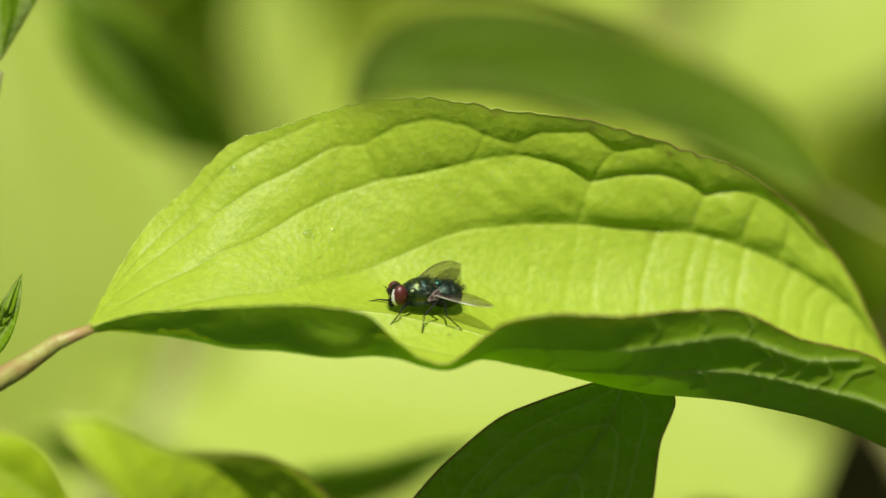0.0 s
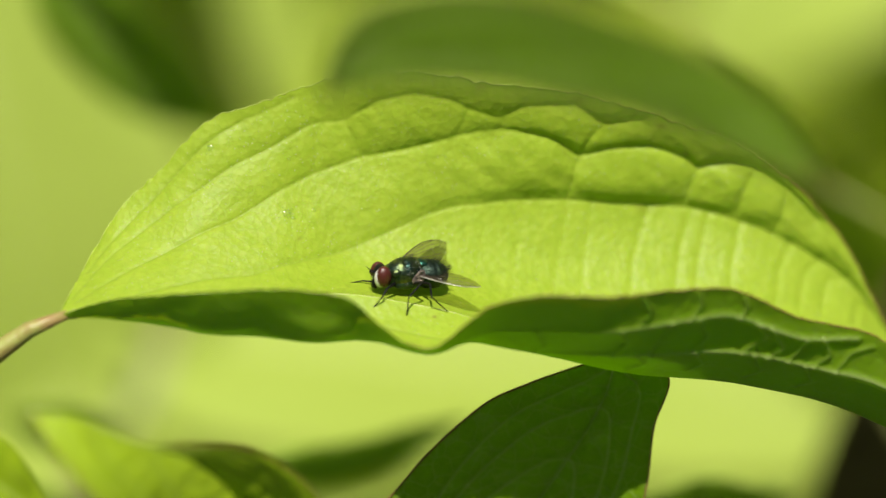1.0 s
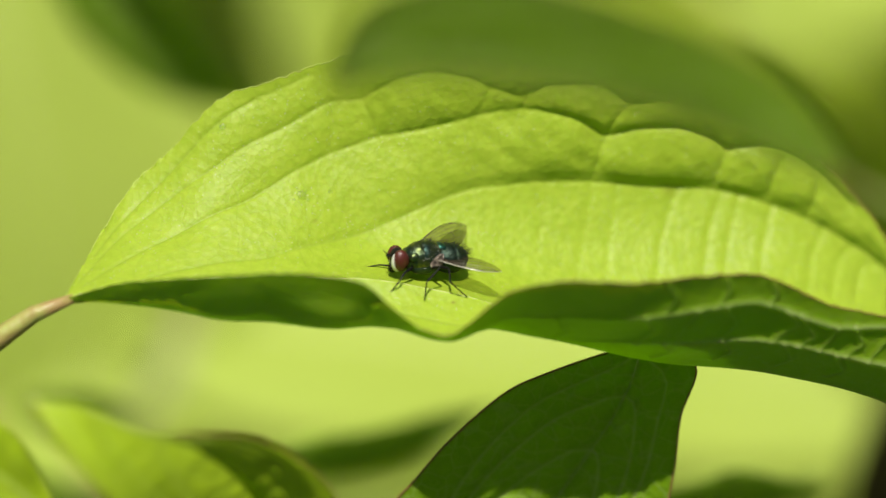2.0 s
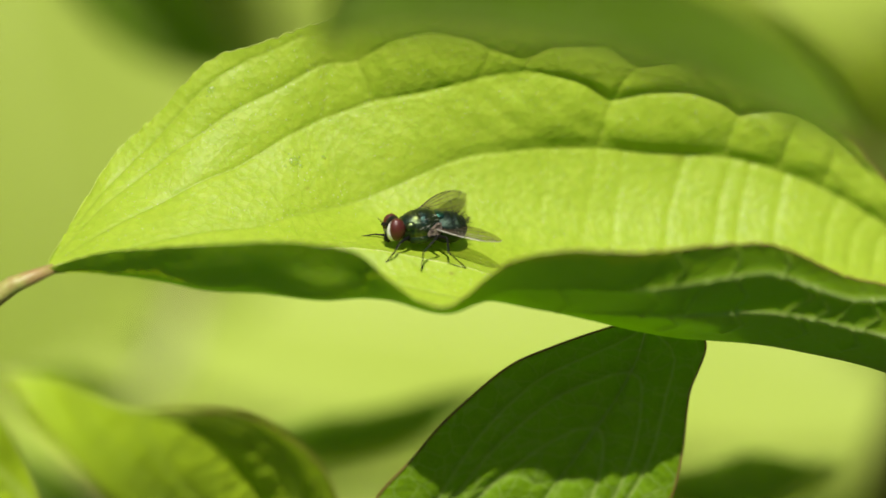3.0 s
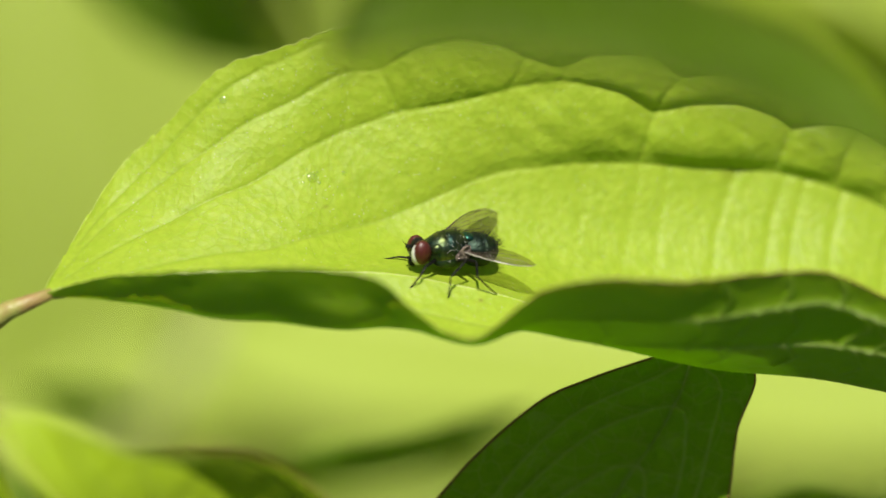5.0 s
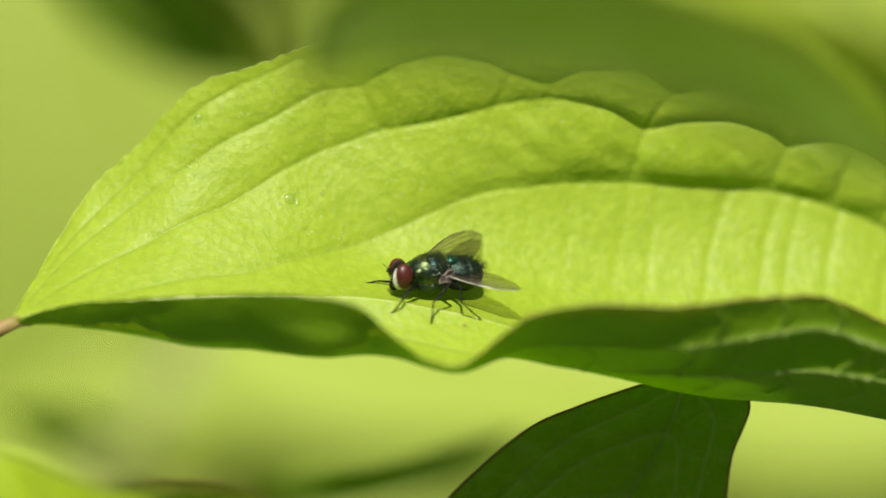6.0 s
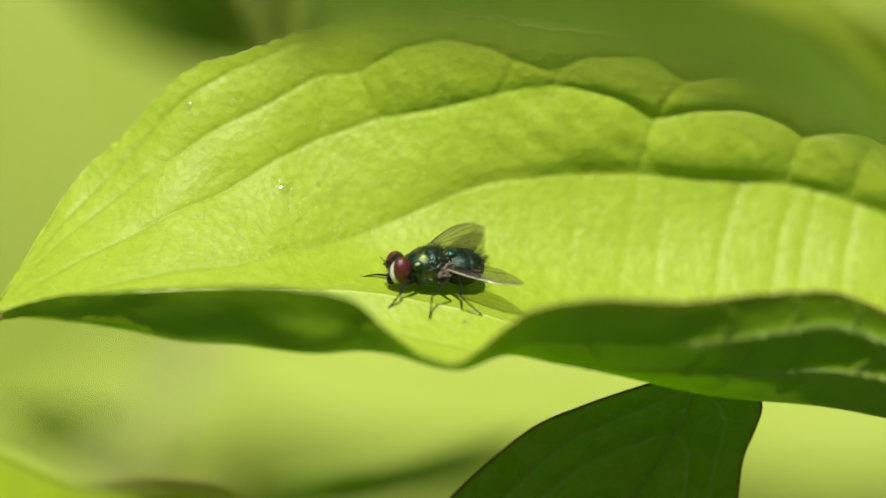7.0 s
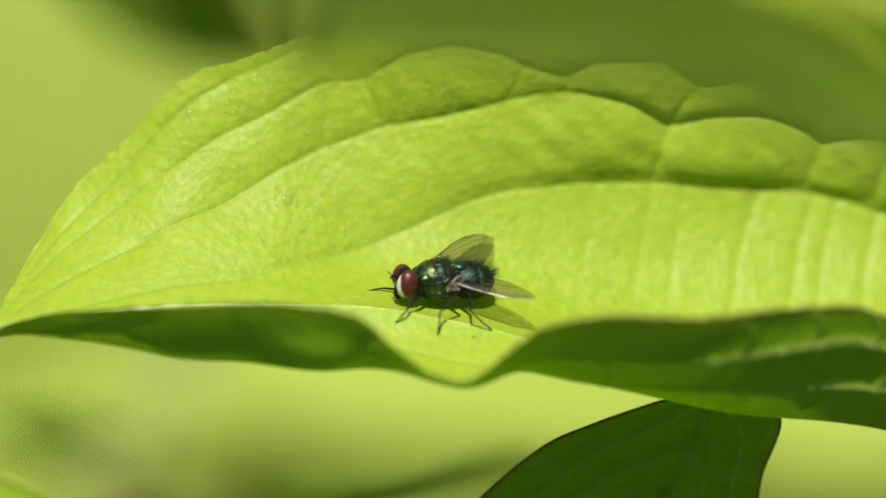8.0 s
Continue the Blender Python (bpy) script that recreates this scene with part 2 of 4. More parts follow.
TOP_VEIN = [(-39, 0.76), (-35, 0.77), (-30.2, 0.855), (-25.4, 0.895), (-19.9, 0.96), (-14.3, 0.975)]
FAR_VEINS = [LOW_VEIN, SECOND_VEIN, THIRD_VEIN, FOURTH_VEIN, TOP_VEIN]
CROSS_VEINS = [
    [(19.9, 0.84), (19.1, 0.775), (18.4, 0.715)],
    [(34.5, 0.875), (33.5, 0.805), (32.8, 0.74)],
    [(-8.6, 0.88), (-7.3, 0.83), (-6.8, 0.77)],
    [(6.5, 0.925), (5.8, 0.885), (4.8, 0.84)],
    [(-12.1, 0.885), (-11.8, 0.805), (-12.1, 0.715)],
    [(13.1, 0.95), (11.1, 0.92), (10.1, 0.885)],
    [(41.6, 0.95), (40, 0.835), (39.3, 0.745)],
    [(45.6, 0.955), (45.1, 0.86), (44, 0.745)],
    [(22.9, 0.935), (21.1, 0.89), (20.1, 0.84)],
]
NEAR_VEINS = [
    [(-20, -0.05), (-8, -0.2), (5, -0.38), (14, -0.48), (22.2, -0.525), (28.7, -0.5), (36.3, -0.505), (44, -0.58), (49.6, -0.6), (55.7, -0.66), (64, -0.8)],
    [(-34, -0.1), (-24.7, -0.5), (-16.6, -0.62), (-11.1, -0.6), (-4.3, -0.7), (5, -0.75), (14, -0.76), (27.2, -0.77), (36.7, -0.835), (40.3, -0.835), (45.8, -0.855), (52.1, -0.94)],
]
NEAR_CROSS = [[(40.3, -0.835), (41.6, -0.76), (38.5, -0.53)], [(49.6, -0.6), (51.4, -0.815), (53.9, -0.92)], [(30, -0.79), (28.5, -0.65), (27.5, -0.5)], [(46, -0.85), (45, -0.7), (44, -0.58)], [(14, -0.76), (15, -0.6), (14, -0.48)],
              [(33, -0.82), (34.5, -0.66), (32.5, -0.51)], [(24, -0.77), (25, -0.64), (23, -0.52)], [(42, -0.84), (43.5, -0.7), (41.5, -0.55)], [(48, -0.9), (49, -0.75), (47, -0.6)],
              [(26, -0.78), (27.5, -0.88), (26.5, -0.97)], [(32, -0.8), (33.5, -0.9), (33, -0.98)], [(38, -0.83), (39, -0.92), (38.5, -0.98)], [(26, -0.51), (27, -0.35), (25, -0.2)], [(33, -0.5), (34, -0.34), (32, -0.2)], [(40, -0.53), (41, -0.36), (39, -0.2)], [(46, -0.59), (47, -0.4), (45, -0.22)]]


def line_on_blade(knots, steps=60):
    k = np.array(knots, float)
    t = np.linspace(0, 1, steps)
    at = np.linspace(0, 1, len(k))
    return blade(np.interp(t, at, k[:, 0]), np.interp(t, at, k[:, 1]))


SKIN = []      # the finished sheet of the main leaf: x, u, places, normals


def main_leaf():
    thing = tagged(new("broad_leaf"), "lime green quilted broad leaf cupped like a boat", "leaf")
    x = np.concatenate([np.linspace(-42, -34, 50)[:-1], np.linspace(-34, 58, 520)[:-1], np.linspace(58, 74, 50)])
    u = np.concatenate([np.linspace(-1, 0, 90)[:-1], np.linspace(0, 1, 210)])
    xx, uu = np.meshgrid(x, u, indexing="ij")
    base = blade(xx, uu)
    flat = base.reshape(-1, 3)
    out = normals(base)
    out *= np.sign(out[..., 2].mean())
    folds = []
    rng = random.Random(21)
    at = -16.0
    while at < 50:
        at += rng.uniform(2.4, 6.0)
        v0 = np.interp(at, *np.array(FAR_VEINS[0]).T)
        v1 = np.interp(at + 2.5, *np.array(FAR_VEINS[1]).T)
        folds.append(line_on_blade([(at, v0 - 0.1), (at + 0.8, 0.55 * v0 + 0.45 * v1), (at + 2.2 + rng.uniform(-0.5, 1.0), v1)], 8))
    far_main = to_lines(flat, [line_on_blade(k) for k in FAR_VEINS[1:]]).reshape(xx.shape)
    low = to_lines(flat, [line_on_blade(LOW_VEIN)]).reshape(xx.shape)
    near_main = to_lines(flat, [line_on_blade(k) for k in NEAR_VEINS]).reshape(xx.shape)
    cross = to_lines(flat, [line_on_blade(k, 10) for k in CROSS_VEINS + NEAR_CROSS]).reshape(xx.shape)
    fold = to_lines(flat, folds).reshape(xx.shape)
    main = np.minimum(far_main, near_main)
    rib = np.abs(uu) * 28
    edge = np.clip((1 - np.abs(uu)) * 9, 0, 1)
    right = np.clip((xx + 9) / 28, 0.10, 1)
    soft = lambda d, w: 1 - np.exp(-(d / w) ** 2)
    crease = lambda d, w: 1 - np.exp(-d / w)
    swell = np.where(uu < 0, np.interp(xx, [-42, 16, 26, 60], [0.12, 0.12, 0.55, 0.55]), np.interp(xx, [-42, -30, -9, 6, 12, 20, 60], [0.3, 0.6, 0.8, 1.0, 1.4, 2.0, 1.9])) * soft(rib, 4.0)
    over = uu - np.interp(xx, *np.array(SECOND_VEIN).T)
    swell = np.where(uu < 0, swell, swell * (0.15 + 0.85 * np.clip(over / 0.05 + 0.3, 0, 1)))
    puff = swell
    for k in FAR_VEINS[1:] + NEAR_VEINS:
        puff = puff * crease(to_lines(flat, [line_on_blade(k)]).reshape(xx.shape), 2.3)
    for k in CROSS_VEINS + NEAR_CROSS:
        puff = puff * (0.45 + 0.55 * crease(to_lines(flat, [line_on_blade(k, 10)]).reshape(xx.shape), 1.2))
    relief = puff - (0.05 + 0.05 * right) * np.exp(-(main / 0.3) ** 2) - 0.16 * np.clip((xx - 4) / 26, 0.06, 1) * np.exp(-(fold / 0.55) ** 2) - 0.08 * np.exp(-(cross / 0.4) ** 2)
    relief *= np.where(np.abs(xx + 42) < 6, np.abs(xx + 42) / 6, 1) * np.where(xx > 68, (74 - xx) / 6, 1)
    wob = np.array([noise.noise(Vector(p) * 0.16) for p in flat[::1]]).reshape(xx.shape)
    small = np.array([noise.noise(Vector((p[0] * 0.42 + 0.2 * p[2], p[1] * 0.3, p[2] * 0.34)) + Vector((7, 3, 1))) for p in flat]).reshape(xx.shape)
    crumple = 0.42 * small * np.where(uu > 0, np.clip((xx + 20) / 40, 0.12, 1), 0.3) * crease(np.minimum(main, rib), 1.5) * np.where(uu > 0, np.clip(over / 0.1 + 0.2, 0.18, 1), 0.5) * edge
    grid = base + out * (relief * (0.35 + 0.65 * edge) + 0.22 * wob * edge + crumple)[..., None]
    mark = np.where(far_main < main + 0.01, 0.8, 1.0) * np.exp(-(main / 0.24) ** 2) + 0.3 * np.exp(-(low / 0.18) ** 2) + 0.45 * np.exp(-(cross / 0.16) ** 2)
    jag = np.array([noise.noise(Vector((p[0] * 0.9, p[1] * 0.9, p[2] * 0.9))) for p in base[:, -1]])[:, None] * np.clip((np.abs(uu) - 0.95) / 0.05, 0, 1) ** 2
    grid = grid + (0.45 * jag)[..., None] * np.where(uu > 0, 1.0, 0.4)[..., None] * np.array([0, 0.1, 1.0])
    # brown scars and spots: x, u, size, depth of colour
    stain = np.zeros_like(xx)
    for sx, su, size, deep in ((29.9, 0.975, 0.5, 0.9), (33.0, 0.91, 0.4, 0.9), (27.7, 0.715, 0.8, 0.25), (2.3, -0.085, 0.22, 0.9), (-14.0, 0.40, 0.3, 0.35), (-2.0, 0.985, 0.5, 0.5), (8.0, 0.99, 0.6, 0.6), (20.0, 0.985, 0.7, 0.6), (43.0, 0.985, 0.6, 0.6)):
        here = blade(np.array([sx]), np.array([su]))[0]
        off = (base - here) * np.array([1.0, 1.0, 1.4])
        stain = np.maximum(stain, deep * np.exp(-(off ** 2).sum(-1) / size ** 2))
    SKIN.extend([xx, uu, grid, out])
    sheet("blade", grid * MM, LIME, thing, np.clip(mark, 0, 1), "", stain)
    # near half: pale veins also carry painted sun glints, so only toward the tip
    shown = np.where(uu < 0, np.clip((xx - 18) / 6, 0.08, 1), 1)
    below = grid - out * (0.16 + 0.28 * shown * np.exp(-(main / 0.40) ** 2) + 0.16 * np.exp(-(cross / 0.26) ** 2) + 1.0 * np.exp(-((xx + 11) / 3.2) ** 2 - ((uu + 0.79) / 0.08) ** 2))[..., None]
    sheet("underside", below * MM, UNDERSIDE, thing, np.clip(mark * shown, 0, 1), "glossy green underside, coloured dark as in shade")
    rim = np.concatenate([grid[:, -1], grid[::-1, 0]])[::3] * MM
    rusty = np.interp(rim[:, 0] / MM, [-42, -8, 6, 74], [0, 0, 1, 1])
    em = Mat("broad_leaf_margin")
    spread = em.node("ShaderNodeSeparateXYZ", [("Vector", em.coords())]).outputs["X"]
    brown = em.math("MULTIPLY", em.ramp(em.math("ADD", em.math("MULTIPLY", spread, 8.0), em.noise(110.0, 3.0)), [(0.42, (0.0,) * 3), (0.72, (1.0,) * 3)]), 0.9)
    em.feed(em.bsdf.inputs["Base Color"], em.mix(brown, (0.36, 0.46, 0.07, 1), (0.17, 0.08, 0.025, 1)))
    tube("margin", rim, (0.05 + 0.05 * rusty) * MM, em.mat, thing, 5, "thin leaf edge, reddish brown toward the tip")
    middle = np.argmin(np.abs(u))
    rib_line = grid[::6, middle] * MM
    thick = np.interp(np.linspace(0, 1, len(rib_line)), [0, 0.1, 0.2, 0.3, 1], [0.50, 0.36, 0.18, 0.05, 0.09])
    tube("midrib", rib_line + np.outer(thick, [0, 0, -0.7 * MM]), thick * np.random.default_rng(4).uniform(0.55, 1.3, len(rib_line)) * MM, RIB, thing, 8)
    stalk = [(-41, -6.9, 3.4), (-45.5, -7.2, 1.6), (-50, -7.4, -1.6), (-55, -7.6, -4.6), (-62, -8, -9), (-75, -9, -18)]
    tube("stalk", [Vector(p) * MM for p in stalk], [0.55 * MM, 1.0 * MM, 1.35 * MM, 1.45 * MM, 1.5 * MM, 1.7 * MM], STALK, thing, 12, "slender reddish green leaf stalk")
    return thing


# ---- other leaves ----
def placed(base, tip, face):
    """The pose of a leaf whose stalk end lies at base and tip at tip (millimetres), with its upper side toward face."""
    base, tip = Vector(base) * MM, Vector(tip) * MM
    ax = (tip - base).normalized()
    az = Vector(face)
    az = (az - az.dot(ax) * ax).normalized()
    ay = az.cross(ax)
    m = Matrix((ax, ay, az)).transposed().to_4x4()
    m.translation = base
    return m


def leaf(label, base, tip, face, width, material=GREEN, fold=0.25, curl=0.1, puff=0.9, stalk=14.0, res=1.0, group="", wave=0.04, veins=5, point=0.25, late=0.82, edge=0.0045, edge_material=MARGIN):
    """A pointed oval leaf: blade with arching veins, edge, midrib and stalk. Millimetres; curl: droop of the tip, fold: rise of the halves."""
    length = (Vector(tip) - Vector(base)).length
    thing = tagged(new("leaf"), label, "leaf", group)
    thing.matrix_world = placed(base, tip, face)
    rows, cols = max(16, int(90 * res)), max(9, int(61 * res) | 1)
    s, u = np.meshgrid(np.linspace(0, 1, rows), np.linspace(-1, 1, cols), indexing="ij")
    half = 0.5 * width * np.sin(np.pi * np.clip(s, 0, 1) ** late) ** 0.85 * (1 - point * s ** 3)

    def surface(s, u, half):
        y = half * u
        z = fold * np.abs(y) * (1 - 0.25 * np.abs(u)) + curl * length * (4 * s * (1 - s)) * 0.5 - curl * length * s ** 2 * 0.6
        z = z + wave * width * np.sin(s * 11 + 1.5 * u + length) * np.abs(u) ** 2
        return np.stack([s * length, y, z], -1)

    base_grid = surface(s, u, half)
    lines = []
    for side in (-1, 1):
        for k in range(veins):
            t = np.linspace(0, 1, 14)
            s0 = 0.03 + 0.62 * k / veins
            ss = s0 + (0.98 - s0) * t * (0.55 + 0.45 * (1 - k / veins))
            uv = side * np.clip(np.sin(t * np.pi / 2) * (1.02 - 0.09 * (veins - 1 - k)), 0, 1)
            hv = 0.5 * width * np.sin(np.pi * np.clip(ss, 0, 1) ** late) ** 0.85 * (1 - point * ss ** 3)
            lines.append(surface(ss, uv, hv))
    rungs = []
    for k in range(2 * veins - 1):
        if k % veins != veins - 1:
            for i in range(3, 13, 2 if res > 1 else 4):
                rungs.append(np.array([lines[k + 1][max(0, i - 3)], 0.5 * (lines[k + 1][max(0, i - 3)] + lines[k][i]) + np.array([0.02 * width * (i % 3 - 1), 0, 0]), lines[k][i]]))
    d = to_lines(base_grid.reshape(-1, 3), lines).reshape(s.shape)
    across = to_lines(base_grid.reshape(-1, 3), rungs).reshape(s.shape)
    rib = np.abs(u) * half
    step = width / 9
    lift = puff * (1 - np.exp(-(np.minimum(d, rib) / step) ** 2)) * (1 - np.abs(u) ** 6)
    ladder = puff * 0.22 * np.sin(s * length * 0.9 + 3 * np.abs(u)) * (1 - np.exp(-(np.minimum(d, rib) / step) ** 2)) * (1 - np.abs(u) ** 4)
    grid = base_grid + np.stack([0 * s, 0 * s, (lift + ladder) * (0.7 + 0.3 * (1 - np.exp(-(across / (0.05 * width)) ** 2)))], -1)
    mark = np.exp(-(d / (0.011 * width)) ** 2) + 0.55 * np.exp(-(across / (0.008 * width)) ** 2) + np.exp(-(rib / (0.014 * width)) ** 2)
    sheet("blade", grid * MM, material, thing, np.clip(mark, 0, 1))
    rim = np.concatenate([grid[:, -1], grid[::-1, 0]])[:: max(1, int(3 * res))] * MM
    tube("margin", rim, edge * width * MM, edge_material, thing, 5, "thin reddish brown leaf edge")
    mid = grid[::3, cols // 2] * MM
    tube("midrib", mid + np.array([0, 0, -0.0002]), np.linspace(0.010, 0.003, len(mid)) * width * MM, RIB, thing, 6)
    if stalk:
        end = [Vector((0, 0, 0)), Vector((-stalk * 0.4, 0.4, -stalk * 0.10)), Vector((-stalk, 0.5, -stalk * 0.32))]
        tube("stalk", [p * MM for p in end], [0.018 * width * MM, 0.02 * width * MM, 0.024 * width * MM], STALK, thing, 8)
    return thing


def guided_leaf(label, left, middle, right, material, puff=0.8, crease=1.6, veins=4, spread=0.75, ladder=6, edge=0.12, vein_width=0.16, stalk=(), margin=RUSTY, rows=150, cols=101, stalk_thick=0.6, wave=0.0, swing=0.9):
    """A pointed leaf between guide curves from its base (or tip) to the other end, in millimetres: left edge, midrib, right edge.
    puff: height of the fields between the veins; stalk: knots that lead away from the base."""
    thing = tagged(new("leaf"), label, "leaf")
    s, u = np.meshgrid(np.linspace(0, 1, rows), np.linspace(-1, 1, cols), indexing="ij")

    def guide(knots, at):
        k = np.array(knots, float)
        return along(np.column_stack([np.linspace(0, 1, len(k)), k]), at)

    def surface(at, across):
        a = np.abs(across)[..., None]
        return (1 - a) * guide(middle, at) + a * np.where((across < 0)[..., None], guide(left, at), guide(right, at))

    base = surface(s, u)
    flat = base.reshape(-1, 3)
    out = normals(base)
    out *= -np.sign(out[..., 1].mean())
    lines, rungs = [], []
    rng = random.Random(len(label))
    for side in (-1, 1):
        arcs = []
        for k in range(veins):
            t = np.linspace(0, 1, 18)
            s0 = 0.02 + 0.5 * k / veins
            at = s0 + (0.97 - s0) * (0.35 * t + 0.65 * t ** 1.4)
            out_to = spread * (1 - 0.8 * k / veins) + 0.12
            across = side * (out_to * np.sin(np.pi * np.clip(t, 0, 1) ** 0.8 * swing) + 0.02 * np.sin(9 * t + k))
            arcs.append((at, np.clip(across, -0.97, 0.97)))
            lines.append(surface(*arcs[-1]))
        arcs.append((np.linspace(0, 1, 18), np.full(18, 0.01 * side)))
        for (a0, b0), (a1, b1) in zip(arcs, arcs[1:]):
            for n in range(ladder):
                f = 0.16 + 0.68 * (n + rng.uniform(-0.25, 0.25)) / max(1, ladder - 1)
                at = a0[0] + (a0[-1] - a0[0]) * f
                v0, v1 = np.interp(at, a0, b0), np.interp(at - 0.035, a1, b1)
                kink = rng.uniform(-0.02, 0.02)
                ss = np.array([at, at - 0.012 + kink, at - 0.022 - kink, at - 0.035])
                rungs.append(surface(ss, v0 + (v1 - v0) * np.array([0, 0.35, 0.65, 1.0])))
    rib = to_lines(flat, [surface(np.linspace(0, 1, 30), np.zeros(30))]).reshape(s.shape)
    d = to_lines(flat, lines).reshape(s.shape)
    across = to_lines(flat, rungs).reshape(s.shape)
    rough = np.array([noise.noise(Vector(p) * 0.35) for p in flat]).reshape(s.shape)
    inside = (1 - np.abs(u) ** 6) * np.clip(8 * s, 0, 1) * np.clip(8 * (1 - s), 0, 1)
    lift = puff * (0.35 + 0.65 * (1 - np.exp(-rib / crease))) * (1 - np.exp(-d / crease)) * (0.72 + 0.28 * (1 - np.exp(-across / 0.5))) * inside
    ripple = wave * np.sin(s * 23 + 2 * rough) * np.abs(u) ** 3 * np.clip(6 * s, 0, 1) * np.clip(6 * (1 - s), 0, 1)
    grid = base + out * (lift + 0.22 * puff * rough * inside + ripple)[..., None]
    mark = 0.8 * np.exp(-(np.minimum(d, rib) / vein_width) ** 2) + 0.45 * np.exp(-(across / (0.75 * vein_width)) ** 2)
    sheet("blade", grid * MM, material, thing, np.clip(mark, 0, 1))
    rim = np.concatenate([grid[:, -1], grid[::-1, 0]])[::2] * MM
    tube("margin", rim, edge * MM, margin, thing, 5, "thin reddish brown leaf edge")
    mid = grid[::3, cols // 2] * MM
    tube("midrib", mid - 0.22 * MM * out[::3, cols // 2], np.linspace(1.3, 0.5, len(mid)) * vein_width * MM, RIB, thing, 6)
    if stalk:
        tube("stalk", [Vector(q) * MM for q in stalk], np.linspace(0.7, 1.2, len(stalk)) * stalk_thick * MM, STALK, thing, 8)
    return thing


def droplets():
    """Small water drops on the broad leaf."""
    m = Mat("water")
    through_drop = m.node("ShaderNodeBsdfTransparent", [("Color", (0.95, 0.97, 0.9, 1))])
    gleam = m.node("ShaderNodeBsdfGlossy", [("Color", (1, 1, 1, 1)), ("Roughness", 0.09)])
    both = m.node("ShaderNodeMixShader", [(0, 0.10), (1, through_drop.outputs[0]), (2, gleam.outputs[0])])
    m.tree.links.new(both.outputs[0], m.out.inputs["Surface"])
    for x, u, r, high in ((-15.4, 0.527, 0.65, 0.38), (-24.4, 0.87, 0.45, 0.25), (-12.2, 0.56, 0.3, 0.4), (-14.6, 0.505, 0.28, 0.5), (-16.3, 0.50, 0.2, 0.5), (-14.9, 0.55, 0.16, 0.6), (-15.9, 0.56, 0.13, 0.6), (-24.9, 0.85, 0.16, 0.5)):
        xx, uu, places, out = SKIN
        spot = np.unravel_index(np.argmin(((xx - x) / 20) ** 2 + (uu - u) ** 2), xx.shape)
        here, up = places[spot], Vector(out[spot])
        bm = bmesh.new()
        bmesh.ops.create_uvsphere(bm, u_segments=20, v_segments=12, radius=r * MM)
        for v in bm.verts:
            v.co.z *= high
            v.co.x *= 1 + 0.15 * math.sin(3 * v.co.y / MM)
        drop = tagged(part("water_drop", bm, m.mat), "clear water drop on the broad leaf", "water drop", "drops on the leaf")
        drop.matrix_world = Matrix.Translation(Vector(here) * MM) @ up.to_track_quat("Z", "Y").to_matrix().to_4x4()


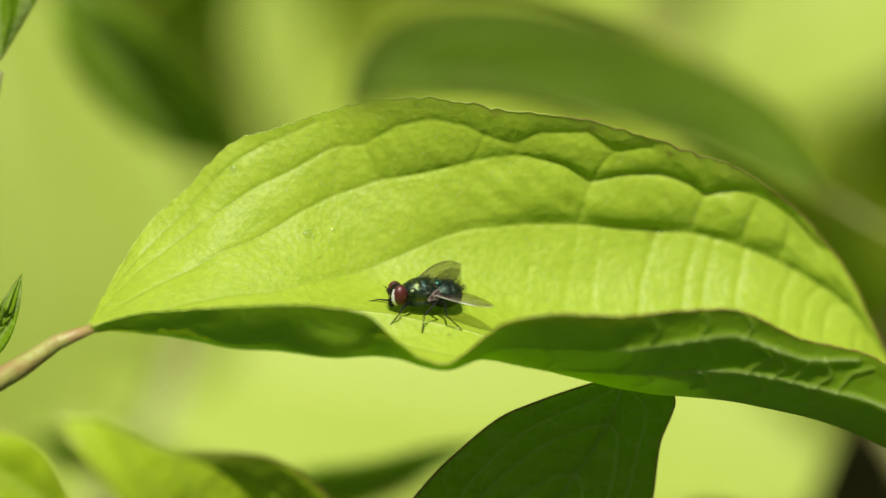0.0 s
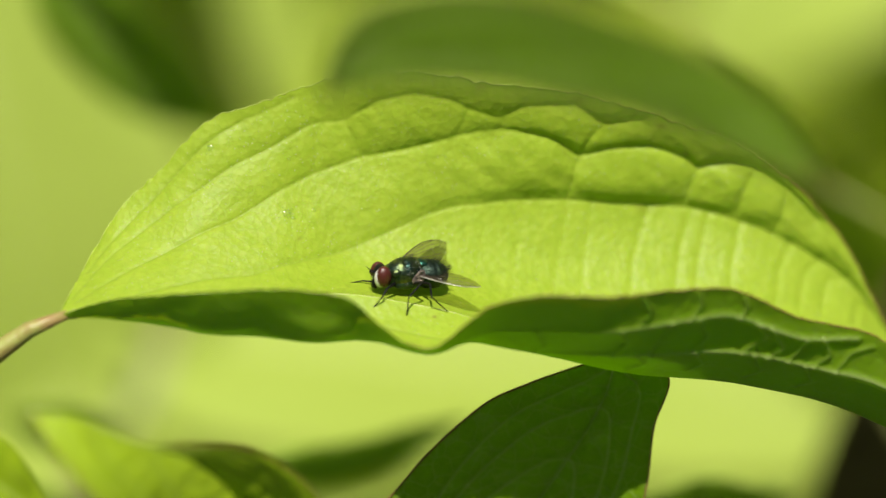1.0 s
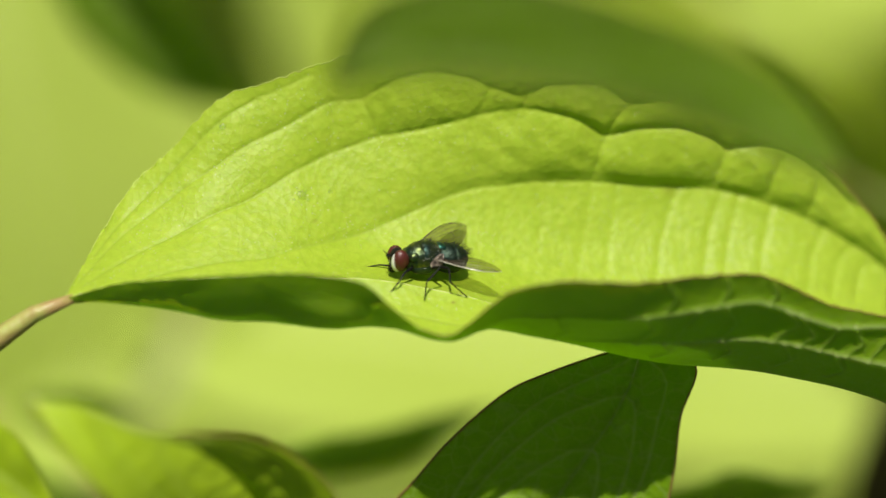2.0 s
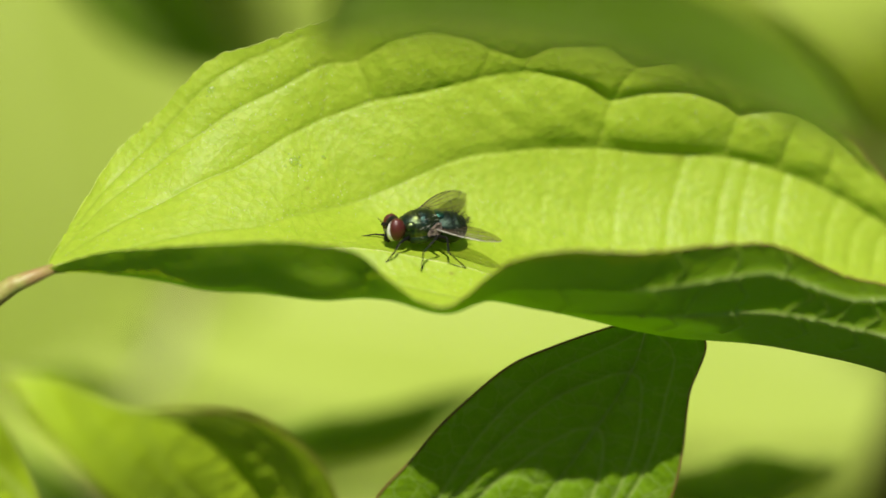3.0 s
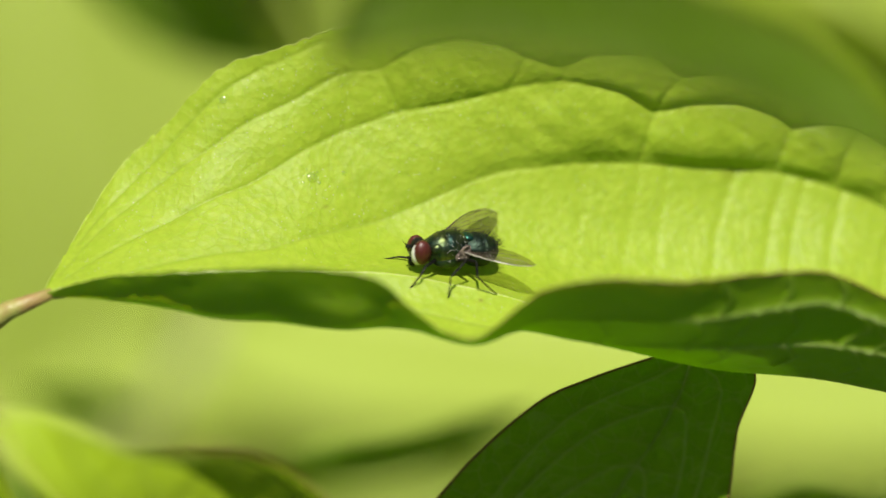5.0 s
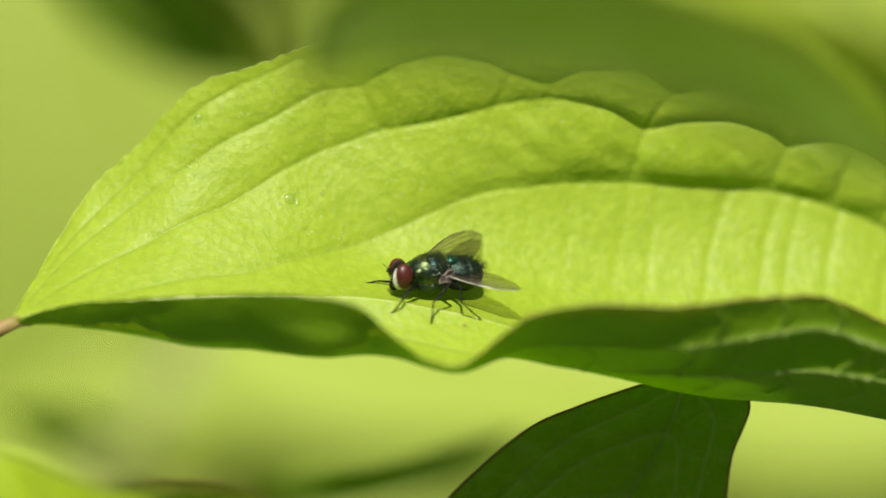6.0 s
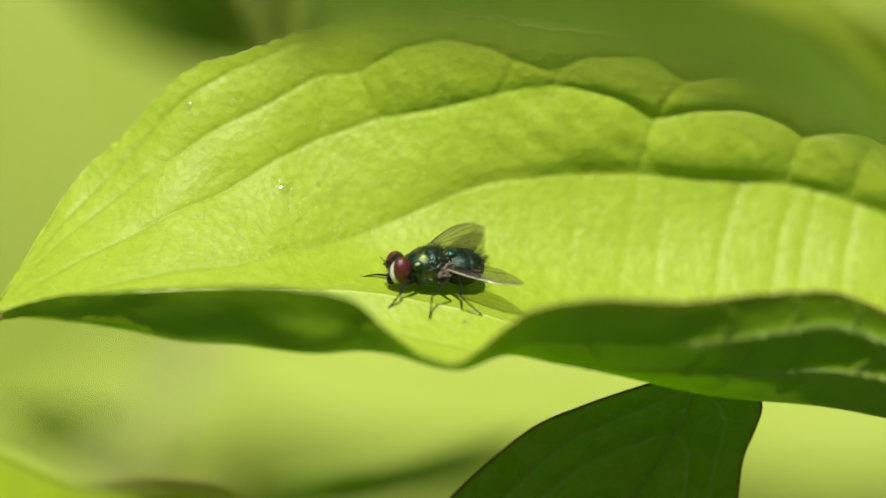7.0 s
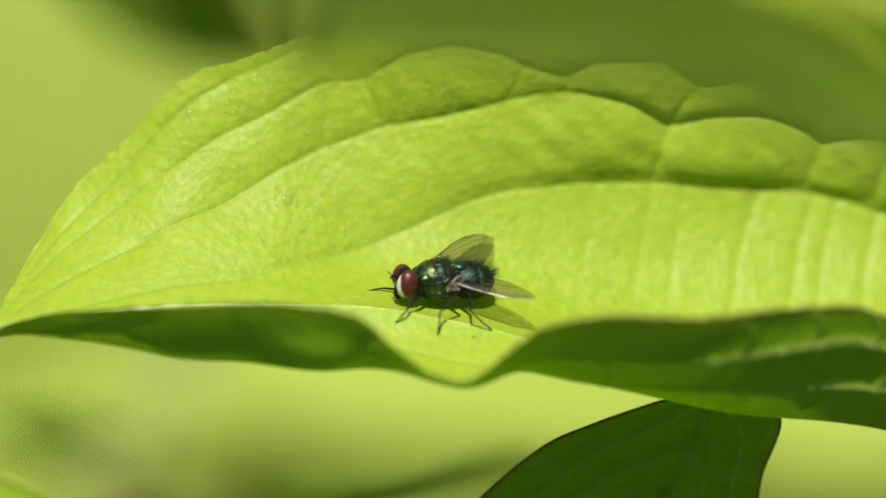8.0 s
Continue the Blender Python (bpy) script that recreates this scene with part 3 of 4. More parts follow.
def other_leaves():
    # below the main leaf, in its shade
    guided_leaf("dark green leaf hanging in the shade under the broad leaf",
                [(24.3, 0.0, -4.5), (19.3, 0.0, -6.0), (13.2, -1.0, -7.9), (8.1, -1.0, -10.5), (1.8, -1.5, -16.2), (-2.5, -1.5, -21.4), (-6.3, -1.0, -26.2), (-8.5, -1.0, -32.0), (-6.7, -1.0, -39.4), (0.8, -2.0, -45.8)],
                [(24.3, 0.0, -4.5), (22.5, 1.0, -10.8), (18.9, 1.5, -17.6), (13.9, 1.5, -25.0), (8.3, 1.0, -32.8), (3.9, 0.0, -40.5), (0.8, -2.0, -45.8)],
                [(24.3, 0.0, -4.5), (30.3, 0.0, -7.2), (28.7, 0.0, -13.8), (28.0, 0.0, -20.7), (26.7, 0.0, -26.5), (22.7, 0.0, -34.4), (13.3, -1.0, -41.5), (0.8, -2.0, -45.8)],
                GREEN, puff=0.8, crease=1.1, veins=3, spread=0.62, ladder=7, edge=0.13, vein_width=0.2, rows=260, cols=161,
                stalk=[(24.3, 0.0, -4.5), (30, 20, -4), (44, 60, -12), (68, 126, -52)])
    # low, nearer to the camera, folded along its midrib
    guided_leaf("green leaf with a brown edge folded along its midrib",
                [(-42.7, -46.0, 5.9), (-40.9, -49.0, 3.6), (-38.0, -51.0, 0.5), (-34.3, -50.0, -4.2), (-30.4, -44.0, -11.2), (-24.9, -34.0, -20.4), (-12.6, -20.0, -29.0)],
                [(-42.7, -46.0, 5.9), (-37.4, -44.0, 4.5), (-31.6, -40.0, 0.0), (-25.9, -33.0, -4.8), (-21.6, -27.0, -10.6), (-18.9, -24.0, -15.5), (-15.2, -21.0, -23.4), (-12.6, -20.0, -29.0)],
                [(-42.7, -46.0, 5.9), (-37.5, -43.0, 3.3), (-31.7, -39.0, -0.9), (-25.2, -33.5, -2.9), (-19.1, -30.0, -4.8), (-14.0, -28.0, -8.6), (-10.5, -26.0, -14.0), (-9.3, -23.0, -21.9), (-12.6, -20.0, -29.0)],
                MID_GREEN, puff=0.85, crease=1.2, veins=3, ladder=9, edge=0.10, vein_width=0.2, rows=170, cols=121,
                stalk=[(-12.6, -20.0, -29.0), (-8, -14, -40), (6, -6, -46), (10, -10.5, -52)])
    leaf("small green leaf low behind a brown-edged leaf", (-57, -34, -1), (-40, -30, -24), (0.1, -0.6, 0.8), 15, MID_GREEN, fold=0.2, curl=0.1)
    # high, close to the camera
    arching = guided_leaf("dark shaded leaf arching close before the camera",
                [(42.3, -70.0, 40.4), (35.4, -71.5, 43.1), (26.8, -71.5, 46.7), (18.2, -71.5, 49.4), (9.1, -71.5, 51.2), (1.3, -71.5, 51.9), (-4.8, -71.5, 51.4), (-10.2, -70.0, 49.7)],
                [(42.3, -70.0, 40.4), (34.6, -72.0, 46.6), (25.4, -72.5, 51.5), (16.3, -72.5, 54.9), (7.2, -72.5, 56.5), (-0.6, -72.5, 56.6), (-6.9, -72.0, 54.8), (-10.2, -70.0, 49.7)],
                [(42.3, -70.0, 40.4), (38.6, -71.5, 47.9), (32.2, -73.0, 53.9), (22.7, -74.0, 58.8), (13.0, -74.3, 62.1), (4.1, -74.3, 63.2), (-4.9, -74.0, 61.2), (-9.0, -72.5, 56.2), (-10.2, -70.0, 49.7)],
                GREEN, puff=0.4, ladder=3, rows=90, cols=61, stalk=[(42.3, -70.0, 40.4), (50, -70, 36), (62, -68, 29), (77, -64, 22)], stalk_thick=0.35)
    # at the edge of the view, beside the main leaf's stalk
    leaf("green leaf tip beside the broad leaf", (-53, 1, 60), (-52.4, 0, 35), (0.2, -0.9, -0.25), 13, GREEN, fold=0.2, curl=0.02, puff=1.4, stalk=8, res=0.9)
    leaf("narrow grey green leaf beside the stalk", (-55.5, 0, -4), (-50.1, 0, 7.8), (0.5, -0.6, 0.5), 3.6, GREEN, fold=0.3, curl=0.05, stalk=5, res=0.6)
    return arching


def stems():
    """Upright shrub stems at both sides, which carry the leaves."""
    bark = plain_material("stem_bark", (0.16, 0.13, 0.04), (0.27, 0.33, 0.10), 0.6, 90.0, bump=0.0003)
    for points, r in (
        ([(-76, -9, -18.5), (-80, -4, -60), (-92, 20, -240), (-100, 30, -780)], 2.0),
        ([(76.5, -64, 22.5), (112, -50, 0), (120, 20, -240), (118, 60, -780)], 2.2),
        ([(-36, 192, -62), (-42, 185, -77), (-51, 175, -90), (-60, 170, -780)], 2.8),
        ([(9.5, -10.3, -51.5), (30, 20, -110), (70, 60, -320), (90, 80, -780)], 1.6),
        ([(-52.5, 0.5, 33.5), (-53.6, 1, 29), (-60, 1, 20), (-97, -4, -55)], 0.6),
        ([(67, 128, -52), (92, 140, -94), (97, 150, -240), (85, 150, -780)], 2.4),
    ):
        stem = tagged(new("shrub_stem"), "slender brown green shrub stem", "stem", "shrub stems")
        tube("bark", [Vector(p) * MM for p in points], [r * 0.7 * MM, r * MM, r * 1.6 * MM, r * 2.4 * MM], bark, stem, 10)


def leaves_behind():
    big = "large sunlit yellow green leaf behind the broad leaf"
    for base, tip, face, width in (
        ((-72, 318, -112), (92, 292, -128), (0, -0.5, 0.87), 74),
        ((-88, 318, -32), (-58, 292, -172), (0.1, -0.55, 0.83), 76),
        ((-28, 320, -34), (-20, 305, -80), (0.1, -0.8, 0.5), 15),
        ((104, 322, -24), (46, 306, -68), (0, -0.6, 0.8), 44),
        ((-10, 340, -30), (80, 328, -34), (0, -0.6, 0.8), 28),
        ((-95, 350, -128), (2, 318, -152), (0.1, -0.6, 0.8), 46),
        ((-44, 258, -146), (32, 248, -138), (0, -0.5, 0.87), 26),
        ((-96, 350, -97), (-66, 330, -141), (0.1, -0.5, 0.87), 64),
        ((-94, 300, -129), (-31, 290, -127), (0, -0.45, 0.89), 50),
        ((-58, 320, -153), (7, 310, -147), (0, -0.45, 0.89), 46),
        ((-56, 345, -166), (24, 325, -160), (0, -0.5, 0.87), 30),
    ):
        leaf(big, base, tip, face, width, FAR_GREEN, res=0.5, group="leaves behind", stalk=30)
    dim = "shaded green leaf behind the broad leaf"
    for base, tip, width in (
        ((-53, 118, 13), (-25, 132, -21), 15),
        ((-23, 66, -44.5), (9, 70, -40), 9),
        ((28, 62, -48), (51, 66, -48.5), 13),
        ((-58, 118, -57), (-42, 122, -61), 9),
        # dark gap low at the left, its shade put in as a leaf
        ((-58, 96, -58), (-48, 100, -78), 17),
    ):
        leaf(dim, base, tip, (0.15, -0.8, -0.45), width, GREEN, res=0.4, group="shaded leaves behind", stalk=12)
    # Shaded gap between the leaves, put in as a leaf of dark colour.
    gap_shade = plain_material("gap_shade_leaf", (0.045, 0.044, 0.010), (0.095, 0.085, 0.025), 0.7, 60.0)
    leaf("dark brown leaf filling the shaded gap behind the broad leaf", (85, 180, -122), (85, 122, -18), (0, -0.88, -0.47), 50, gap_shade, res=0.5, stalk=20, edge_material=RUSTY)
    leaf("green leaf behind the tip of the broad leaf", (46, 205, -30), (90, 195, -74), (-0.1, -0.67, -0.58), 30, MID_GREEN, res=0.5, stalk=20)


def leaf_mass(name, label, count, spot, sizes, material, seed):
    """Many leaves in one object; spot(random) gives where each one hangs, in millimetres."""
    rng = random.Random(seed)
    s, u = np.meshgrid(np.linspace(0, 1, 9), np.linspace(-1, 1, 5), indexing="ij")
    verts, faces = [], []
    for n in range(count):
        at = np.array(spot(rng))
        length = rng.uniform(*sizes)
        half = 0.25 * length * rng.uniform(0.8, 1.1) * np.sin(np.pi * s ** 0.82) ** 0.85
        local = np.stack([s * length, half * u, 0.25 * np.abs(half * u) - 0.15 * length * s ** 2], -1).reshape(-1, 3)
        turn = np.array(Euler((rng.uniform(-0.7, 0.7), rng.uniform(-0.4, 1.0), rng.uniform(0, 6.3))).to_matrix())
        first = len(verts)
        verts += ((local @ turn.T + at) * MM).tolist()
        faces += [(first + 5 * i + j, first + 5 * i + j + 1, first + 5 * i + j + 6, first + 5 * i + j + 5) for i in range(8) for j in range(4)]
    me = bpy.data.meshes.new(name)
    me.from_pydata(verts, [], faces)
    me.polygons.foreach_set("use_smooth", [True] * len(me.polygons))
    return tagged(link_mesh(name, me, material), label, "foliage", "", "stuff")


def foliage():
    def behind(rng):
        y = rng.uniform(400, 1150)
        return rng.uniform(-700, 700), y, rng.uniform(-740, 30)

    def around(rng):
        turn = rng.uniform(0, 2 * math.pi)
        far = rng.uniform(1300, 1900)
        return far * math.sin(turn), far * math.cos(turn), rng.uniform(-740, 1000)

    leaf_mass("background_foliage", "dense yellow green shrub leaves", 2300, behind, (60, 115), SHRUB, 5)
    # Mostly unseen leaf ring, added to cut the sky light and tint it green.
    leaf_mass("added_foliage", "added ring of green leaves round the shrub, mostly unseen", 1900, around, (190, 320), SHRUB, 6)


def ground():
    soil = plain_material("soil", (0.03, 0.025, 0.012), (0.09, 0.08, 0.03), 0.9, 9.0, bump=0.01)
    bm = bmesh.new()
    bmesh.ops.create_grid(bm, x_segments=60, y_segments=60, size=40)
    for v in bm.verts:
        v.co.z = -0.75 + 0.03 * noise.noise(v.co * 0.8)
    tagged(part("ground", bm, soil), "dark garden soil under the shrub", "ground", "", "structure")


# ---- the fly ----
def blob(name, at, size, material, parent, segments=32, turn=(0, 0, 0), shape=None, label=""):
    """A rounded body: an ellipsoid that shape(place) may push about."""
    bm = bmesh.new()
    bmesh.ops.create_uvsphere(bm, u_segments=segments, v_segments=int(segments * 0.7), radius=1)
    for v in bm.verts:
        if shape:
            v.co = shape(v.co.copy())
    bm.transform(Matrix.LocRotScale(Vector(at) * MM, Euler(turn), Vector(size) * MM))
    return part(name, bm, material, parent, label)


def bristles(name, roots, material, parent):
    """Stiff tapering hairs: (root, tip) pairs in millimetres, one mesh."""
    bm = bmesh.new()
    for a, b in roots:
        a, b = Vector(a), Vector(b)
        bend = (a + b) / 2 + Vector((0, 0, 0.06)) * (b - a).length
        tube_into(bm, [a * MM, bend * MM, b * MM], [0.022 * MM, 0.015 * MM, 0.005 * MM], 3, False)
    return part(name, bm, material, parent)


def fly_shell(name, dark, light, gold, rough):
    """Metallic insect shell whose hue shifts from green to gold and blue in patches."""
    m = Mat(name)
    color = m.ramp(m.noise(420.0, 3.0), [(0.34, dark), (0.50, light), (0.63, gold)])
    dust = m.node("ShaderNodeTexVoronoi", [("Vector", m.coords()), ("Scale", 2600.0)]).outputs["Distance"]
    color = m.mix(m.ramp(m.noise(2600.0, 2.0), [(0.45, (0.0,) * 3), (0.7, (0.6,) * 3)]), color, (0.012, 0.02, 0.02, 1))
    speck = m.math("MULTIPLY", m.math("LESS_THAN", dust, 0.10), m.ramp(m.noise(500.0, 2.0), [(0.5, (0.0,) * 3), (0.62, (1.0,) * 3)]))
    color = m.mix(speck, color, (0.75, 0.75, 0.68, 1))
    m.feed(m.bsdf.inputs["Base Color"], color)
    m.bsdf.inputs["Metallic"].default_value, m.bsdf.inputs["Roughness"].default_value = 0.85, rough
    m.feed(m.bsdf.inputs["Normal"], m.bump(m.noise(1500.0, 5.0), 0.00022, 0.7))
    return m.mat


def wing(name, root, tip, lower, parent, skin, vein_skin, costa):
    """A clear wing: lower tells how far its front edge hangs. Millimetres in the fly's space."""
    root, tip = Vector(root), Vector(tip)
    along_wing = (tip - root).normalized()
    size = (tip - root).length / 8
    side = 1 if tip.y > 0 else -1
    front = Vector((0.54, 0.84 * side, -lower))
    front = (front - front.dot(along_wing) * along_wing).normalized()
    lift = along_wing.cross(front) * side

    def at(l, w):
        return (root + size * (l * along_wing + w * front + (0.10 * math.sin(l * 0.39) + 0.03 * math.sin(w * 7)) * lift * -1)) * MM

    lead = [(0, 0.2), (1, 0.42), (2, 0.6), (3, 0.72), (4, 0.78), (5, 0.74), (6, 0.56), (7, 0.15), (7.6, -0.3), (7.9, -0.75)]
    rear = [(0, -0.3), (0.6, -1.0), (1.4, -1.9), (2.4, -2.35), (3.6, -2.55), (4.8, -2.5), (6, -2.15), (7, -1.6), (7.6, -1.15), (7.9, -0.8)]
    bm = bmesh.new()
    grid = []
    for (l0, w0), (l1, w1) in zip(lead, rear):
        grid.append([bm.verts.new(at(l0 + (l1 - l0) * k / 8, w0 + (w1 - w0) * k / 8)) for k in range(9)])
    for a, b in zip(grid, grid[1:]):
        for k in range(8):
            bm.faces.new((a[k], a[k + 1], b[k + 1], b[k]))
    ob = part(name, bm, skin, parent, "clear smoky wing with dark veins")
    lines = [(lead, 0.07), ([(0, 0.1), (2, 0.35), (4, 0.45), (6.2, 0.42)], 0.04), ([(0.3, 0), (2.5, 0.05), (5, 0.02), (7.5, -0.35)], 0.035),
             ([(0.4, -0.1), (2.5, -0.35), (5, -0.6), (6.3, -0.75), (7.2, -0.45)], 0.035), ([(0.5, -0.2), (2.2, -0.9), (4.0, -1.45), (5.6, -1.75)], 0.03),
             ([(0.5, -0.3), (1.8, -1.3), (3.2, -2.1)], 0.028), ([(3.4, 0.03), (3.5, -0.48)], 0.03), ([(4.9, -0.6), (4.75, -1.6)], 0.03)]
    tube("front_vein", [at(l, w) for l, w in lead], [0.085 * MM * (1 - 0.07 * k) for k in range(len(lead))], costa, ob, 6, "front vein of the wing, gleam painted on the near one")
    bm = bmesh.new()
    for line, r in lines[1:]:
        tube_into(bm, [at(l, w) for l, w in line], 0.75 * r * MM, 5)
    part("wing_veins", bm, vein_skin, ob)
    return ob


def leg(points, parent, skin):
    """One jointed leg: thigh, shin and foot, from points in the fly's space."""
    p = [Vector(q) for q in points]

    def limb(name, a, b, r0, r1, under):
        mid = (a + b) / 2
        return tube(name, [a * MM, (a + (b - a) * 0.15) * MM, mid * MM, (a + (b - a) * 0.9) * MM, b * MM], [r0 * 0.7 * MM, r0 * MM, (r0 + r1) / 2 * MM, r1 * MM, r1 * 0.8 * MM], skin, under, 8)

    thigh = limb("leg", p[0], p[1], 0.22, 0.15, parent)
    limb("shin", p[1], p[2], 0.13, 0.095, thigh)
    foot_points = [p[2] + (p[3] - p[2]) * k / 10 for k in range(11)]
    foot = tube("foot", [q * MM for q in foot_points], [(0.09 if k % 2 else 0.065) * MM * (1 - 0.02 * k) for k in range(11)], skin, thigh, 6)
    spikes = []
    rng = random.Random(3)
    for a, b in ((p[0], p[1]), (p[1], p[2]), (p[2], p[3])):
        for k in range(9):
            q = a + (b - a) * rng.uniform(0.15, 1)
            d = Vector((rng.uniform(-1, 1), rng.uniform(-1, 1), rng.uniform(-1, 0.6))).normalized() * 0.2 + (b - a).normalized() * 0.22
            spikes.append((q, q + d))
    bristles("leg_hairs", spikes, skin, thigh)
    return thigh


def fly():
    thing = tagged(new("fly"), "metallic green bottle fly with dark red eyes", "fly")
    shell = fly_shell("fly_thorax", (0.014, 0.040, 0.034), (0.085, 0.105, 0.032), (0.22, 0.21, 0.05), 0.33)
    blue = fly_shell("fly_scutellum", (0.012, 0.06, 0.06), (0.02, 0.10, 0.085), (0.04, 0.14, 0.08), 0.34)
    belly = fly_shell("fly_abdomen", (0.016, 0.030, 0.024), (0.030, 0.052, 0.036), (0.05, 0.08, 0.04), 0.45)
    black = plain_material("fly_black", (0.004, 0.004, 0.005), (0.009, 0.0085, 0.008), 0.5, 900.0, spec=0.16)
    silver = plain_material("fly_silver", (0.55, 0.55, 0.52), (0.75, 0.75, 0.72), 0.42, 1500.0, 0.2)
    pale = plain_material("wing_scale", (0.02, 0.012, 0.010), (0.50, 0.40, 0.35), 0.28, 1700.0, 0.4, 0.0006)
    em = Mat("fly_eye")
    facets = em.node("ShaderNodeTexVoronoi", [("Vector", em.coords()), ("Scale", 9000.0)]).outputs["Distance"]
    em.feed(em.bsdf.inputs["Base Color"], em.ramp(em.noise(500.0), [(0.3, (0.050, 0.009, 0.008)), (0.7, (0.085, 0.014, 0.012))]))
    em.bsdf.inputs["Roughness"].default_value = 0.38
    em.feed(em.bsdf.inputs["Normal"], em.bump(facets, 0.00004, 0.5))

    def chest(v):
        pinch = 1 - 0.07 * math.exp(-((v.x - 0.05) / 0.07) ** 2) * max(0, v.z)
        flat = v.z if v.z > 0 else v.z * 0.85
        return Vector((v.x, v.y * pinch * (1 - 0.08 * max(0, v.x)), flat * pinch))

    def rings(v):
        bulge = 1 - 0.05 * sum(math.exp(-((v.x - k) / 0.05) ** 2) for k in (-0.55, -0.05, 0.45))
        return Vector((v.x, v.y * bulge, v.z * bulge))

    thorax = blob("thorax", (0.36, 0, 2.6), (2.6, 1.85, 1.98), shell, thing, 56, (0, 0.08, 0), chest, "metallic green thorax with golden gleams")
    blob("scutellum", (-1.95, 0, 3.55), (0.85, 0.95, 0.5), blue, thorax, 32, (0, -0.35, 0), None, "blue green scutellum")
    abdomen = blob("abdomen", (-2.95, 0, 2.1), (2.3, 1.95, 1.75), belly, thing, 56, (0, -0.16, 0), rings, "dark green rounded abdomen")
    head = blob("head", (3.35, 0, 2.85), (0.9, 1.35, 1.3), black, thing, 40)
    for s in (-1, 1):
        blob("face_band", (3.58 + 0.08 * s, 0.70 * s, 2.63 + 0.03 * s), (0.76 + 0.04 * s, 0.50 + 0.06 * s, 1.06 + 0.10 * s), silver, head, 32, (0, 0, 0.22 * s), None, "silvery white face band")
        blob("eye", (3.30, 0.88 * s, 2.85), (0.97, 0.82, 1.30), em.mat, head, 48, (0, 0.05, 0.28 * s), None, "dark red compound eye")
        tube("antenna", [Vector(q) * MM for q in ((4.15, 0.2 * s, 3.35), (4.5, 0.24 * s, 3.42), (4.72, 0.26 * s, 3.15))], [0.10 * MM, 0.13 * MM, 0.09 * MM], black, head, 7)
        tube("arista", [Vector(q) * MM for q in ((4.55, 0.26 * s, 3.4), (4.85, 0.32 * s, 3.75), (5.05, 0.36 * s, 4.0))], [0.045 * MM, 0.04 * MM, 0.02 * MM], black, head, 5)
        blob("shoulder", (1.75, 1.12 * s, 3.1), (0.72, 0.5, 0.55), shell, thorax, 24, (0, 0.3, 0), None, "golden green shoulder bulge")
        blob("flank", (0.1, 0.95 * s, 1.75), (1.9, 0.85, 0.95), belly, thorax, 32, (0, 0.1, 0), chest, "dark lower side of the thorax")
        blob("squama", (-1.0, 1.52 * s, 2.4), (1.15, 0.40, 0.74), pale, thorax, 24, (0.2 * s, 0.4, 0.35 * s), None, "pale brownish scale at the wing base")
        tube("wing_hinge", [Vector(q) * MM for q in ((-0.1, 1.72 * s, 2.35), (-0.5, 1.85 * s, 2.75), (-1.0, 1.82 * s, 3.15), (-1.6, 1.7 * s, 3.3))], [0.08 * MM, 0.12 * MM, 0.11 * MM, 0.05 * MM], pale, thorax, 8, "pale wing base")
    blob("mouth", (4.0, 0, 1.85), (0.5, 0.5, 0.6), black, head, 24)
    tube("proboscis", [Vector(q) * MM for q in ((4.0, 0, 1.75), (4.1, 0, 1.5), (4.2, 0, 1.3))], [0.28 * MM, 0.22 * MM, 0.26 * MM], black, head, 10)

    rng = random.Random(8)
    hairs = []
    for _ in range(190):
        a, b = rng.uniform(-1.1, 1.1), rng.uniform(-0.95, 0.95)
        c = math.sqrt(1 - b * b)
        n = Vector((b, c * math.sin(a), c * math.cos(a)))
        root = Vector((n.x * 2.33, n.y * 1.73, 2.65 + n.z * 1.77))
        hairs.append((root, root + n * rng.uniform(0.25, 0.55) + Vector((-0.32, 0, 0))))
    bristles("thorax_bristles", hairs, black, thorax)
    bm = bmesh.new()
    for _ in range(55):
        a, b = rng.uniform(0.5, 2.0), rng.uniform(-0.75, 0.25)
        c = math.sqrt(1 - b * b)
        spot = Vector((0.3 + 2.58 * b, 1.9 * c * math.sin(a), 2.6 + 2.0 * c * math.cos(a)))
        bmesh.ops.create_icosphere(bm, subdivisions=1, radius=rng.uniform(0.02, 0.045) * MM, matrix=Matrix.Translation(spot * MM))
    part("pollen_dust", bm, silver, thorax, "pale pollen grains")
    hairs = []
    for _ in range(230):
        a, b = rng.uniform(-1.7, 1.7), rng.uniform(-0.99, 0.6)
        c = math.sqrt(1 - b * b)
        n = Vector((b, c * math.sin(a), c * math.cos(a)))
        root = Vector((-2.95 + n.x * 2.25 - n.z * 0.26, n.y * 1.87, 2.2 + n.z * 1.6 + n.x * 0.36))
        hairs.append((root, root + n * rng.uniform(0.25, 0.6) + Vector((-0.38, 0, 0.05))))
    bristles("abdomen_bristles", hairs, black, abdomen)
    hairs = []
    for _ in range(40):
        y = rng.uniform(-0.6, 0.6)
        root = Vector((4.1 + rng.uniform(-0.1, 0.1), y, 2.0 + rng.uniform(-0.3, 0.4)))
        hairs.append((root, root + Vector((rng.uniform(0.1, 0.4), y * 0.3, -rng.uniform(0.0, 0.3)))))
    bristles("face_bristles", hairs, black, head)

    wm = Mat("wing_film")
    clear = wm.node("ShaderNodeBsdfTransparent", [("Color", (0.62, 0.60, 0.50, 1))])
    wm.feed(wm.bsdf.inputs["Base Color"], wm.ramp(wm.noise(700.0), [(0.3, (0.07, 0.06, 0.045)), (0.7, (0.14, 0.12, 0.09))]))
    wm.bsdf.inputs["Roughness"].default_value = 0.22
    wm.feed(wm.bsdf.inputs["Normal"], wm.bump(wm.noise(1300.0), 0.00008, 0.6))
